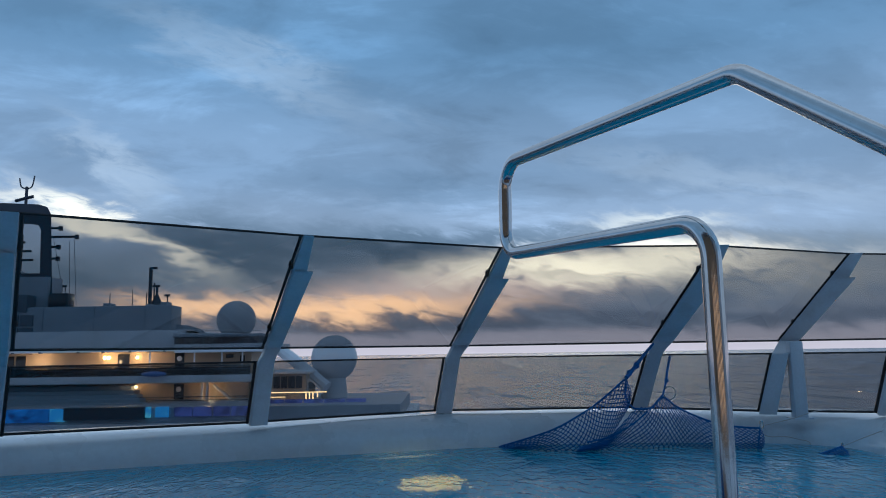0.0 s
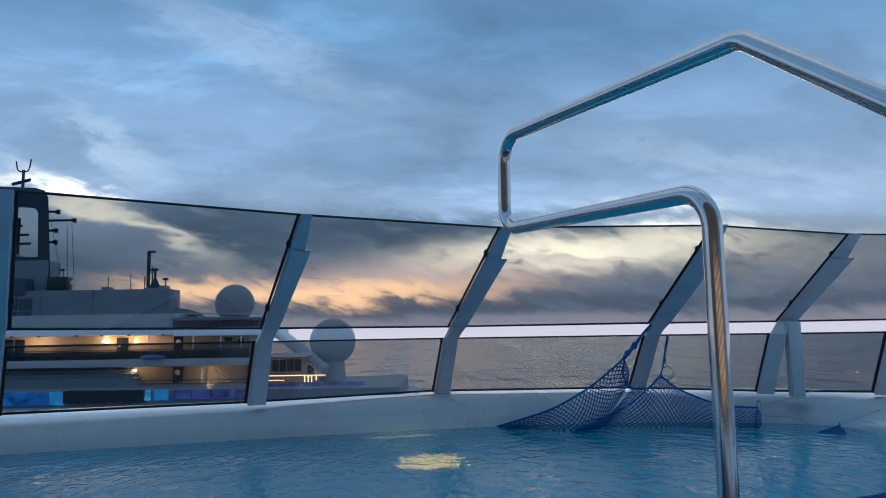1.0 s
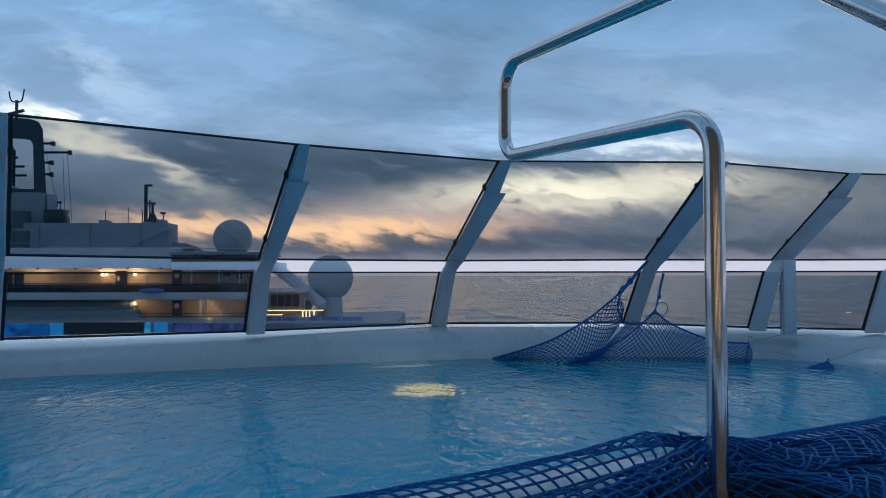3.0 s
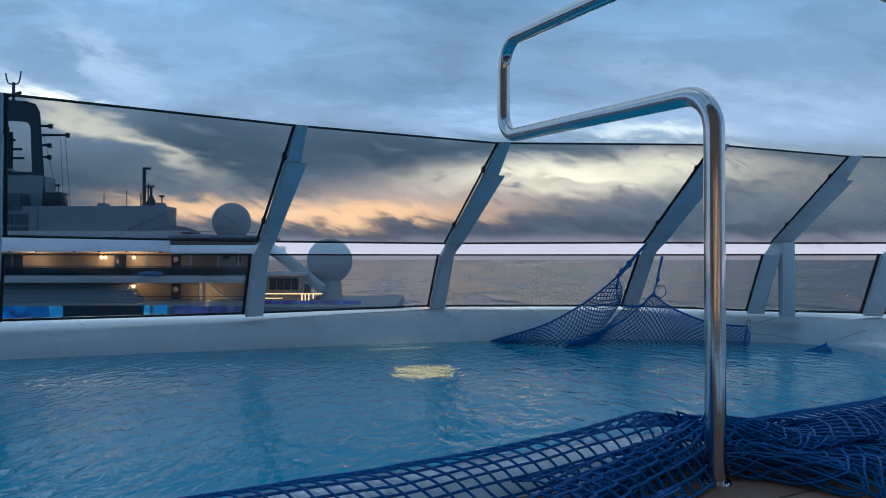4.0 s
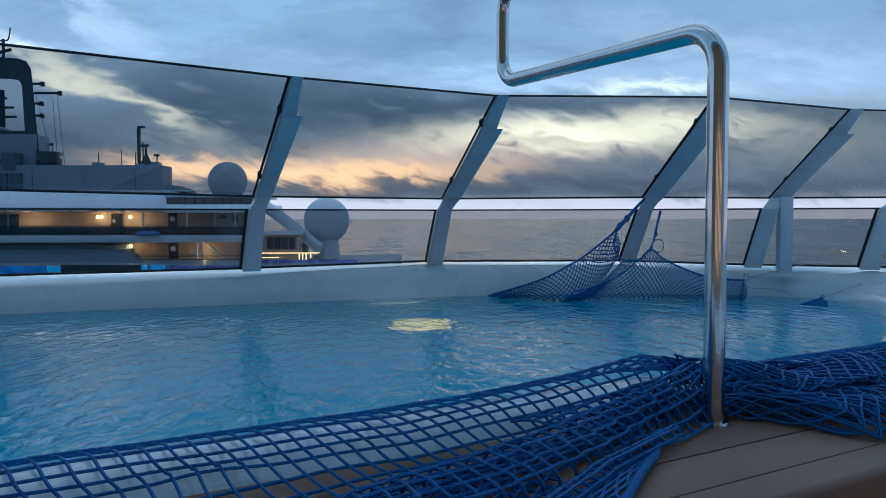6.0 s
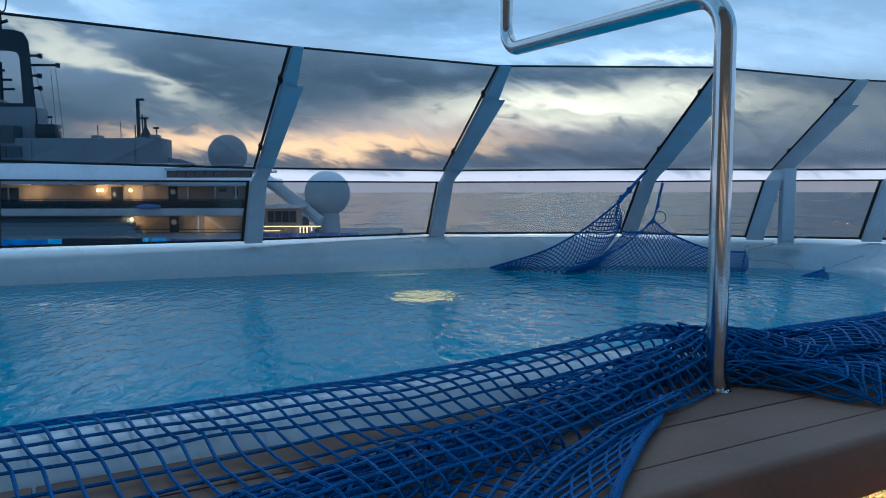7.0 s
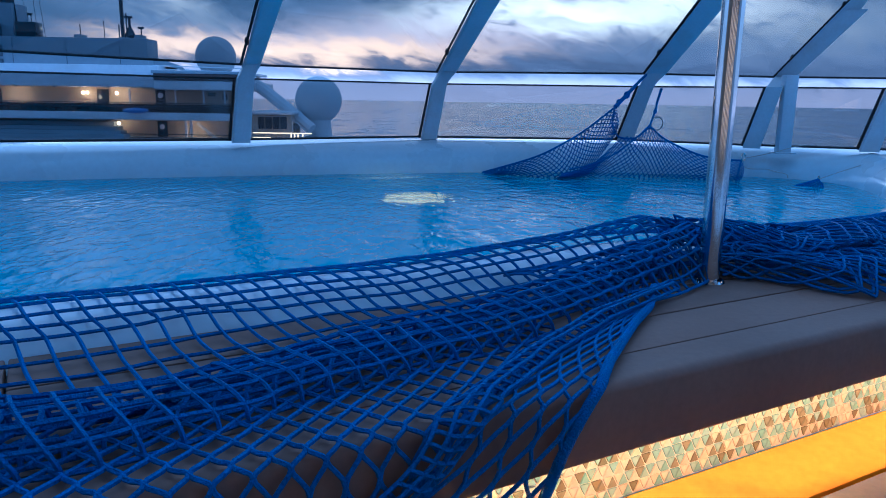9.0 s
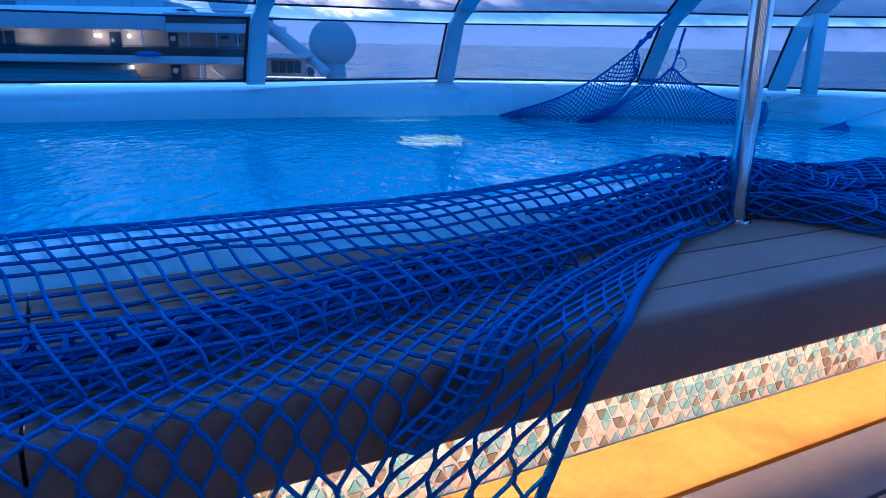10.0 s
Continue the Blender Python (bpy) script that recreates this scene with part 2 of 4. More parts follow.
GEL = material("white_gelcoat", (0.70, 0.81, 0.87), 0.28, vary=0.06, scale=2.0, bump=0.04, fine_scale=25, coat=0.8, dirt=((0.55, 0.56, 0.55), 1.3, 0.25))
BASIN = material("blue_basin", (0.30, 0.62, 0.74), 0.5, vary=0.18, scale=1.2, bump=0.1, fine_scale=12)
WATER = water_material()
SMOKED = glass_material("smoked_balcony_glass", (0.22, 0.22, 0.24), 1.0)
STEEL = material("polished_steel", (0.62, 0.62, 0.62), 0.12, 1.0, vary=0.08, scale=5, bump=0.015, fine_scale=40)
PAINT = material("white_post_paint", (0.60, 0.68, 0.75), 0.4, vary=0.08, scale=4, bump=0.05, fine_scale=50, dirt=((0.40, 0.40, 0.38), 3.0, 0.35))
SEAL = material("black_rubber_seal", (0.015, 0.015, 0.017), 0.6, vary=0.3, bump=0.1)
GLASS = glass_material("tinted_glass", (0.64, 0.64, 0.645), 1.0)
TEAK = material("brown_composite_plank", (0.235, 0.146, 0.108), 0.6, vary=0.13, scale=5, bump=0.05, fine_scale=70, per="object", dirt=((0.155, 0.10, 0.076), 2.5, 0.4), spec=0.3)
# orange base carries the LED strip's glow; the darker noise is wet patches
GLOWBOARD = material("amber_glow_wet_board", (0.78, 0.275, 0.0003), 0.45, vary=0.10, scale=3, bump=0.05, fine_scale=30, dirt=((0.70, 0.165, 0.0002), 4.0, 0.95), spec=0.0)
NET = material("blue_net_twine", (0.0045, 0.13, 0.40), 0.5, vary=0.3, scale=14, bump=0.6, fine_scale=260, spec=0.25)
ROPE = material("blue_border_rope", (0.0055, 0.15, 0.46), 0.5, vary=0.25, scale=30, bump=0.8, fine_scale=300, spec=0.25)
CORD = material("pale_cord", (0.45, 0.44, 0.42), 0.7, vary=0.2, bump=0.4)
GROUT = material("pale_grout", (0.82, 0.74, 0.62), 0.7, vary=0.1, bump=0.2)
TILES = [(0.80, 0.68, 0.52), (0.26, 0.50, 0.49), (0.72, 0.62, 0.47), (0.36, 0.56, 0.53), (0.84, 0.72, 0.56), (0.22, 0.19, 0.12), (0.32, 0.54, 0.53), (0.78, 0.68, 0.55), (0.40, 0.58, 0.56), (0.30, 0.27, 0.18)]
TILE = material("mosaic_tile", (1, 1, 1), 0.2, vary=0.12, scale=40, bump=0.05, per="object", palette=TILES, coat=0.4)
TILE_FAR = material("mosaic_tile_rest", (1, 1, 1), 0.2, vary=0.12, scale=40, bump=0.05, per="island", palette=TILES, coat=0.4)
HULL = material("ship_white_paint", (0.82, 0.82, 0.85), 0.45, vary=0.08, scale=0.2, bump=0.02, fine_scale=2, dirt=((0.5, 0.48, 0.46), 0.15, 0.3))
HULLGREY = material("ship_grey_paint", (0.36, 0.40, 0.45), 0.5, vary=0.1, scale=0.2, bump=0.02, fine_scale=2)
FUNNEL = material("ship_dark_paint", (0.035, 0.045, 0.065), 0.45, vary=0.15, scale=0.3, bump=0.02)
BEIGE = material("ship_beige_wall", (0.50, 0.38, 0.28), 0.6, vary=0.1, scale=0.3, bump=0.02)
HOUSE = material("deckhouse_brown_panel", (0.22, 0.145, 0.09), 0.55, vary=0.2, scale=0.8, bump=0.03, fine_scale=8)
VENT = material("grey_louvre", (0.12, 0.14, 0.17), 0.5, vary=0.15, scale=0.5, bump=0.02)
# cloth, no lamp: a little blue emission stands for the light on it
CANOPY = material("blue_glow_canopy", (0.12, 0.22, 0.5), 0.6, emit=(0.1, 0.25, 0.8), power=0.05, vary=0.1, scale=0.5, bump=0)
BARGLOW = material("bar_strip", (1, 0.7, 0.4), 0.4, emit=(1.0, 0.62, 0.28), power=3.5, vary=0, bump=0)
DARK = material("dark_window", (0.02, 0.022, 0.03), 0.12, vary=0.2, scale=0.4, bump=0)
RADOME = material("radome_shell", (0.62, 0.62, 0.64), 0.5, vary=0.06, scale=0.5, bump=0.02)
SEATS = material("grey_stand", (0.29, 0.34, 0.39), 0.6, vary=0.15, scale=0.5, bump=0.02)
LAMPGLOW = material("warm_lamp", (1, 0.75, 0.4), 0.4, emit=(1.0, 0.62, 0.25), power=14, vary=0, bump=0)
DIMLAMP = material("wall_lamp_lens", (1, 0.9, 0.6), 0.4, emit=(1.0, 0.85, 0.5), power=1.6, vary=0, bump=0)
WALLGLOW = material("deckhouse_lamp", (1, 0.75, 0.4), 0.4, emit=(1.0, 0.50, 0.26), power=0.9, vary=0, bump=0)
LED = material("amber_led", (1, 0.6, 0.2), 0.4, emit=(1.0, 0.62, 0.24), power=25, vary=0, bump=0)
POOLLAMP = material("underwater_lamp_lens", (1, 0.9, 0.6), 0.4, emit=(1.0, 0.66, 0.15), power=4.2, vary=0, bump=0)


def screen_material(name, a, b, power):
    """A lit display with broad drifting shapes in two colours."""
    m = material(name, (0.01, 0.02, 0.05), 0.3, vary=0, bump=0, emit=(0, 0, 0), power=power)
    nt = m.node_tree
    tc, n, r = nt.nodes.new("ShaderNodeTexCoord"), nt.nodes.new("ShaderNodeTexNoise"), nt.nodes.new("ShaderNodeValToRGB")
    n.inputs["Scale"].default_value, n.inputs["Distortion"].default_value = 0.35, 2.0
    r.color_ramp.elements[0].position, r.color_ramp.elements[1].position = 0.4, 0.62
    r.color_ramp.elements[0].color, r.color_ramp.elements[1].color = (*a, 1), (*b, 1)
    nt.links.new(tc.outputs["Object"], n.inputs["Vector"])
    nt.links.new(n.outputs["Fac"], r.inputs[0])
    nt.links.new(r.outputs[0], nt.nodes["Principled BSDF"].inputs["Emission Color"])
    return m


DISPLAY = screen_material("blue_display", (0.002, 0.03, 0.16), (0.01, 0.16, 0.62), 1.2)
CYAN = screen_material("cyan_display", (0.02, 0.22, 0.62), (0.12, 0.60, 0.80), 1.2)
VIOLET = screen_material("violet_glow_panel", (0.02, 0.03, 0.14), (0.06, 0.10, 0.42), 0.8)


# ---- mesh helpers ----
def mesh_of(bm, name, mat, smooth=True):
    me = bpy.data.meshes.new(name)
    bm.to_mesh(me)
    bm.free()
    me.materials.append(mat)
    if smooth:
        me.polygons.foreach_set("use_smooth", [True] * len(me.polygons))
        me.set_sharp_from_angle(angle=radians(35))
    return me


def part(name, bm, mat, parent=None, label="", smooth=True):
    ob = new(name, mesh_of(bm, name, mat, smooth))
    if parent:
        ob.parent = parent
    if label:
        ob["label"] = label
    return ob


def empty(name, label, category, kind="", group="", place=(0, 0, 0)):
    ob = new(name)
    ob.location = place
    return tagged(ob, label, category, group, kind)


def add_box(bm, lo, hi, m=None, bevel=0.0):
    lo, hi = Vector(lo), Vector(hi)
    mm = Matrix.Translation((lo + hi) / 2) @ Matrix.Diagonal((*(hi - lo), 1))
    r = bmesh.ops.create_cube(bm, size=1, matrix=mm)
    if bevel:
        eds = list({e for v in r["verts"] for e in v.link_edges})
        r2 = bmesh.ops.bevel(bm, geom=eds, offset=bevel, segments=2, affect="EDGES", profile=0.5)
        vs = list({v for f in r2["faces"] for v in f.verts} | {v for v in r["verts"] if v.is_valid})
    else:
        vs = r["verts"]
    if m is not None:
        vs = [v for v in bm.verts if v in set(vs)]
        bmesh.ops.transform(bm, matrix=m, verts=vs)
    return bm


def box(lo, hi, bevel=0.0):
    return add_box(bmesh.new(), lo, hi, None, bevel)


SW = Matrix(((EX, -EY, 0, BX), (EY, EX, 0, BY), (0, 0, 1, 0), (0, 0, 0, 1)))


def swbox(lo, hi, bevel=0.0):
    bm = box(lo, hi, bevel)
    bmesh.ops.transform(bm, matrix=SW, verts=bm.verts)
    return bm


def sweep(bm, pts, r, n=8, closed=False, cap=True):
    """A round tube along a line of points."""
    pts = [Vector(p) for p in pts]
    rings, up_v = [], None
    for i, p in enumerate(pts):
        a, b = pts[max(0, i - 1)], pts[min(len(pts) - 1, i + 1)]
        if closed:
            a, b = pts[i - 1], pts[(i + 1) % len(pts)]
        d = (b - a).normalized()
        if up_v is None:
            up_v = Vector((0, 0, 1)) if abs(d.z) < 0.9 else Vector((1, 0, 0))
        side = d.cross(up_v).normalized()
        up_v = side.cross(d).normalized()
        rr = r(i / max(1, len(pts) - 1)) if callable(r) else r
        rings.append([bm.verts.new(p + rr * (math.cos(2 * math.pi * k / n) * side + math.sin(2 * math.pi * k / n) * up_v)) for k in range(n)])
    for i in range(len(rings) - (0 if closed else 1)):
        q, w = rings[i], rings[(i + 1) % len(rings)]
        for k in range(n):
            bm.faces.new((q[k], q[(k + 1) % n], w[(k + 1) % n], w[k]))
    if cap and not closed:
        bm.faces.new(rings[0][::-1])
        bm.faces.new(rings[-1])
    return bm


def tube(pts, r, n=8, closed=False):
    return sweep(bmesh.new(), pts, r, n, closed)


def filleted(pts, rad, steps=8):
    pts = [Vector(p) for p in pts]
    out = [pts[0]]
    for i in range(1, len(pts) - 1):
        a, p, b = pts[i - 1], pts[i], pts[i + 1]
        u, v = (a - p).normalized(), (b - p).normalized()
        half = math.acos(max(-1, min(1, u.dot(v)))) / 2
        k = min(rad / math.tan(half), 0.45 * (a - p).length, 0.45 * (b - p).length)
        r = k * math.tan(half)
        c = p + (u + v).normalized() * (r / math.sin(half))
        s, e = p + u * k - c, p + v * k - c
        for j in range(steps + 1):
            out.append(c + r * s.normalized().slerp(e.normalized(), j / steps))
    out.append(pts[-1])
    return out


def loft(bm, rows, closed_rows=False):
    """Quads between rows of points."""
    vs = [[bm.verts.new(p) for p in row] for row in rows]
    for a, b in zip(vs, vs[1:]):
        m = len(a)
        for k in range(m if closed_rows else m - 1):
            bm.faces.new((a[k], a[(k + 1) % m], b[(k + 1) % m], b[k]))
    return bm


def spline(keys, n):
    """n points along a smooth line through the keys."""
    ks = [Vector(k) for k in keys]
    out = []
    for i in range(n):
        f = i / (n - 1) * (len(ks) - 1)
        j = min(int(f), len(ks) - 2)
        t = f - j
        p0, p1, p2, p3 = ks[max(0, j - 1)], ks[j], ks[j + 1], ks[min(len(ks) - 1, j + 2)]
        out.append(0.5 * ((2 * p1) + (p2 - p0) * t + (2 * p0 - 5 * p1 + 4 * p2 - p3) * t * t + (3 * p1 - p0 - 3 * p2 + p3) * t ** 3))
    return out


# ---- sea ----
def sea_material():
    # strong stretched colour noise paints the light and dark of ripple reflections
    m = material("sea_water", (0.12, 0.18, 0.26), 0.22, spec=0.3, vary=0.9, scale=0.07, bump=0, fine_scale=0.45, stretch=(0.55, 0.05, 1))
    nt = m.node_tree
    p = nt.nodes["Principled BSDF"]
    p.inputs["IOR"].default_value = 1.33
    tc = nt.nodes.new("ShaderNodeTexCoord")
    ws = []
    for sc, st in ((0.05, (0.6, 0.3, 1)), (0.33, (0.6, 0.06, 1))):
        mp, n = nt.nodes.new("ShaderNodeMapping"), nt.nodes.new("ShaderNodeTexNoise")
        mp.inputs["Scale"].default_value = st
        n.inputs["Scale"].default_value, n.inputs["Detail"].default_value = sc, 2
        nt.links.new(tc.outputs["Object"], mp.inputs[0])
        nt.links.new(mp.outputs[0], n.inputs["Vector"])
        ws.append(n)
    s = nt.nodes.new("ShaderNodeMath")
    s.operation = "MULTIPLY_ADD"
    s.inputs[1].default_value = 2.2
    nt.links.new(ws[0].outputs["Fac"], s.inputs[0])
    nt.links.new(ws[1].outputs["Fac"], s.inputs[2])
    b = nt.nodes.new("ShaderNodeBump")
    b.inputs["Strength"].default_value, b.inputs["Distance"].default_value = 1.0, 3.0
    nt.links.new(s.outputs[0], b.inputs["Height"])
    nt.links.new(b.outputs[0], p.inputs["Normal"])
    return m


bm = bmesh.new()
bmesh.ops.create_circle(bm, cap_ends=True, radius=4850, segments=96, matrix=Matrix.Translation((0, 0, -20)))
tagged(part("sea", bm, sea_material(), smooth=False), "grey rippled open sea reaching the horizon", "sea", kind="structure")

# ---- pool: coping, basin, water ----
WZ = -0.24
SILL = 0.034
EDGE = [(-5.6, 4.0), (-4.5, 4.85), (-3.3, 5.42), (-1.76, 5.98), (-0.86, 6.27), (0.36, 6.6), (1.6, 6.75), (2.75, 6.58), (3.28, 6.3), (3.38, 5.8),
        (3.2, 5.1), (2.85, 4.1), (2.4, 3.35), (1.75, 2.85)]
NEAR = [tuple(at(s, w)[:2]) for s, w in ((1.1, 0.305), (0.5, 0.305), (0.0, 0.35), (-1.0, 0.36), (-2.0, 0.36), (-3.2, 0.36), (-4.6, 0.36))] + [(-5.0, 0.5), (-5.8, 2.0)]
RIM = [tuple(p[:2]) for p in spline([(*p, 0) for p in EDGE + NEAR + [EDGE[0]]], 150)][:-1]
FEET = [(-4.971, 4.75), (-3.34, 5.55), (-1.683, 6.22), (-0.117, 7.16), (1.793, 7.18), (2.769, 6.56), (3.638, 6.27), (4.535, 5.9), (5.331, 5.2)]
CROWN = [(-4.08, 3.25), (-2.47, 4.145), (-1.027, 5.11), (0.465, 5.89), (2.25, 5.96), (3.76, 6.65), (5.141, 6.9), (6.341, 6.9), (7.239, 6.5)]
MIDP = [(-4.2, 4.15), (-2.89, 4.85), (-1.635, 6.5), (0.048, 7.49), (1.985, 7.05), (3.36, 7.35), (4.543, 7.2), (5.641, 6.9), (6.338, 6.3)]
KNEE = [(-4.55, 4.55), (-3.18, 5.32), (-1.658, 6.36), (-0.018, 7.32), (1.938, 7.07), (2.895, 6.5), (3.77, 6.22), (4.75, 5.95), (5.5, 5.3)]


def pool_shell():
    cx, cy = 0.0, 3.9
    rows = []
    n = len(RIM)
    outs = []
    for i, p in enumerate(RIM):
        a, b = RIM[i - 1], RIM[(i + 1) % n]
        d = Vector((b[0] - a[0], b[1] - a[1])).normalized()
        outs.append(Vector((-d.y, d.x)) if Vector((-d.y, d.x)).dot(Vector(p) - Vector((cx, cy))) > 0 else Vector((d.y, -d.x)))
    prof_far = [(0.10, -1.3), (0.02, -1.2), (0.0, -0.5), (0.0, WZ), (0.03, WZ + 0.09), (0.07, WZ + 0.16), (0.13, WZ + 0.205), (0.22, WZ + 0.235), (0.34, WZ + 0.25), (0.64, WZ + 0.26), (0.66, WZ - 0.9)]
    prof_near = [(0.10, -1.3), (0.02, -1.2), (0.0, -0.5), (0.0, WZ), (0.0, -0.02), (0.015, 0.025), (0.05, 0.042), (0.10, 0.046), (0.145, 0.040), (0.175, 0.022), (0.215, -0.03)]
    for (px, py), o in zip(RIM, outs):
        rel = Vector((px - BX, py - BY))
        w = -EY * rel.x + EX * rel.y
        k = max(0.0, min(1.0, (w - 0.5) / 1.2))
        k = k * k * (3 - 2 * k)
        rows.append([Vector((px + o.x * (a[0] * (1 - k) + b[0] * k), py + o.y * (a[0] * (1 - k) + b[0] * k), a[1] * (1 - k) + b[1] * k)) for a, b in zip(prof_near, prof_far)])
    return rows


ROWS = pool_shell()
pool = empty("swimming_pool", "white moulded deck pool filled with blue water", "pool")
bm = bmesh.new()
loft(bm, [r[2:] for r in ROWS] + [ROWS[0][2:]])
bmesh.ops.remove_doubles(bm, verts=bm.verts, dist=1e-5)
part("coping", bm, GEL, pool, "smooth white rounded pool rim")
bm = bmesh.new()
loft(bm, [r[:3] for r in ROWS] + [ROWS[0][:3]])
bmesh.ops.remove_doubles(bm, verts=bm.verts, dist=1e-5)
bm.faces.new([v for v in bm.verts if abs(v.co.z + 1.3) < 1e-4])
bmesh.ops.recalc_face_normals(bm, faces=bm.faces)
part("basin", bm, BASIN, pool, "pale blue pool basin under water")
bm = bmesh.new()
bm.faces.new([bm.verts.new((x, y, WZ)) for x, y in RIM])
bm.normal_update()
if bm.faces[:][0].normal.z < 0:
    bmesh.ops.reverse_faces(bm, faces=bm.faces)
tagged(part("water", bm, WATER, None, smooth=False), "rippled teal-blue pool water", "water", kind="structure")

lamp = empty("underwater_light", "round glowing warm white light under the pool water", "pool light", place=(-0.12, 6.04, -1.29))
bm = bmesh.new()
bmesh.ops.create_cone(bm, cap_ends=True, segments=32, radius1=0.37, radius2=0.35, depth=0.05)
part("housing", bm, STEEL, lamp, "steel lamp ring")
bm = bmesh.new()
bmesh.ops.create_uvsphere(bm, u_segments=24, v_segments=10, radius=0.27, matrix=Matrix.Translation((0, 0, 0.02)) @ Matrix.Diagonal((1, 1, 0.25, 1)))
part("lens", bm, POOLLAMP, lamp, "glowing warm lens")

wall_lamp = empty("underwater_light", "long warm light set in the far pool wall", "pool light", place=(-0.36, 6.24, -0.36))
bm = bmesh.new()
bmesh.ops.create_uvsphere(bm, u_segments=24, v_segments=10, radius=0.3, matrix=pose(0, 0, 0, 0, 0, 20) @ Matrix.Diagonal((1, 0.1, 0.16, 1)))
part("lens", bm, DIMLAMP, wall_lamp, "dim warm lens")
part("frame", tube([pose(0, 0, 0, 0, 0, 20) @ Vector((0.32 * math.cos(a), -0.01, 0.06 * math.sin(a))) for a in np.linspace(0, 2 * math.pi, 28, endpoint=False)], 0.01, 6, True), STEEL, wall_lamp, "steel lamp frame")

# ---- glass windscreen with cranked posts ----
def post(i):
    f, k, m, t = Vector((*FEET[i], SILL)), Vector((*KNEE[i], 0.545)), Vector((*MIDP[i], 0.664)), Vector((*CROWN[i], 1.449))
    nxt = Vector((*FEET[min(i + 1, len(FEET) - 1)], SILL)) - Vector((*FEET[max(i - 1, 0)], SILL))
    along = nxt.normalized()
    inward = Vector((along.y, -along.x, 0))
    pole = empty("screen_post", "white painted steel post cranked inwards above the knee", "post", group="windscreen posts", place=f)
    bm = bmesh.new()
    side = -1 if i < 2 else 1
    q = (1, 1, 0.72, 0.85)[i] if i < 4 else 1
    stations = [(f + Vector((0, 0, -0.014)), 0.155, 0.09), (f, 0.155, 0.09), (k, 0.145, 0.10), ((k + m) / 2, 0.16 * (1 + q) / 2, 0.12), (m, 0.195 * q, 0.13), (m.lerp(t, 0.72), 0.23 * q, 0.12)]
    rows = []
    for p, w, d in stations:
        rows.append([p + along * 0.012 * side + inward * 0.01 - f, p + along * w * side + inward * 0.01 - f, p + along * w * side + inward * d - f, p + along * 0.012 * side + inward * d - f])
    loft(bm, rows, True)
    bm.faces.new(bm.verts[-4:])
    bmesh.ops.recalc_face_normals(bm, faces=bm.faces)
    bmesh.ops.bevel(bm, geom=[e for e in bm.edges], offset=0.006, segments=2, affect="EDGES")
    part("column", bm, PAINT, pole)
    bm = bmesh.new()
    rows = [[p + along * 0.012 * side + inward * 0.01 - f, p + along * w * side + inward * 0.01 - f, p + along * w * side + inward * d - f, p + along * 0.012 * side + inward * d - f]
            for p, w, d in ((m.lerp(t, 0.715), 0.17 * q, 0.085), (m.lerp(t, 0.995), 0.115 * q, 0.06))]
    loft(bm, rows, True)
    bm.faces.new(bm.verts[-4:])
    bmesh.ops.recalc_face_normals(bm, faces=bm.faces)
    part("head", bm, PAINT, pole, "slimmer welded post head")
    for name, a, b in (("lower_seal", f, k), ("upper_seal", m, t)):
        part(name, tube([a - f, b - f], 0.012, 6), SEAL, pole, "black rubber glazing seal")
    for q in (0.22, 0.78):
        c = m.lerp(t, q) - f
        bm = bmesh.new()
        bmesh.ops.create_uvsphere(bm, u_segments=8, v_segments=6, radius=0.02, matrix=Matrix.Translation(c) @ Matrix.Diagonal((1, 1, 1.8, 1)))
        part("clip", bm, SEAL, pole, "black glazing clip")
    return pole


for i in range(len(FEET)):
    post(i)


def pane(a, b, c, d, name, label):
    """A sheet of tinted glass between four corners, with black edging above and below."""
    o = (a + b) / 2
    th = empty(name, label, "glass panel", group="windscreen panes", place=o)
    n = (b - a).cross(d - a).normalized() * 0.005
    bm = bmesh.new()
    loft(bm, [[p - o + n for p in (a, b, c, d)], [p - o - n for p in (a, b, c, d)]], True)
    vs = list(bm.verts)
    bm.faces.new(vs[:4])
    bm.faces.new(vs[4:][::-1])
    bmesh.ops.recalc_face_normals(bm, faces=bm.faces)
    part("sheet", bm, GLASS, th, "grey tinted safety glass", smooth=False)
    part("edging", tube([d - o, c - o], 0.0085, 6), SEAL, th, "thin black top edge")
    part("edging", tube([a - o, b - o], 0.0105, 6), SEAL, th, "thin black bottom edge")


for i in range(len(FEET) - 1):
    pane(Vector((*FEET[i], SILL + 0.01)), Vector((*FEET[i + 1], SILL + 0.01)), Vector((*KNEE[i + 1], 0.545)), Vector((*KNEE[i], 0.545)),
         "lower_pane", "grey tinted glass pane between white posts above the pool rim")
    pane(Vector((*MIDP[i], 0.664)), Vector((*MIDP[i + 1], 0.664)), Vector((*CROWN[i + 1], 1.449)), Vector((*CROWN[i], 1.449)),
         "upper_pane", "grey tinted glass pane leaning in over the pool")

# upright strut beside the last post in view
strut = empty("screen_strut", "white upright steel strut propping the windscreen post", "strut", place=(3.025, 6.40, -0.02))
part("column", box((0, 0, 0), (0.115, 0.09, 0.67), 0.01), PAINT, strut)
part("foot_plate", box((-0.03, -0.03, 0), (0.145, 0.12, 0.012), 0.003), PAINT, strut, "welded foot plate")

# ---- bench of brown planks round the pool ----
bench = empty("bench", "brown composite plank bench along the pool rim, wet and scuffed", "bench")


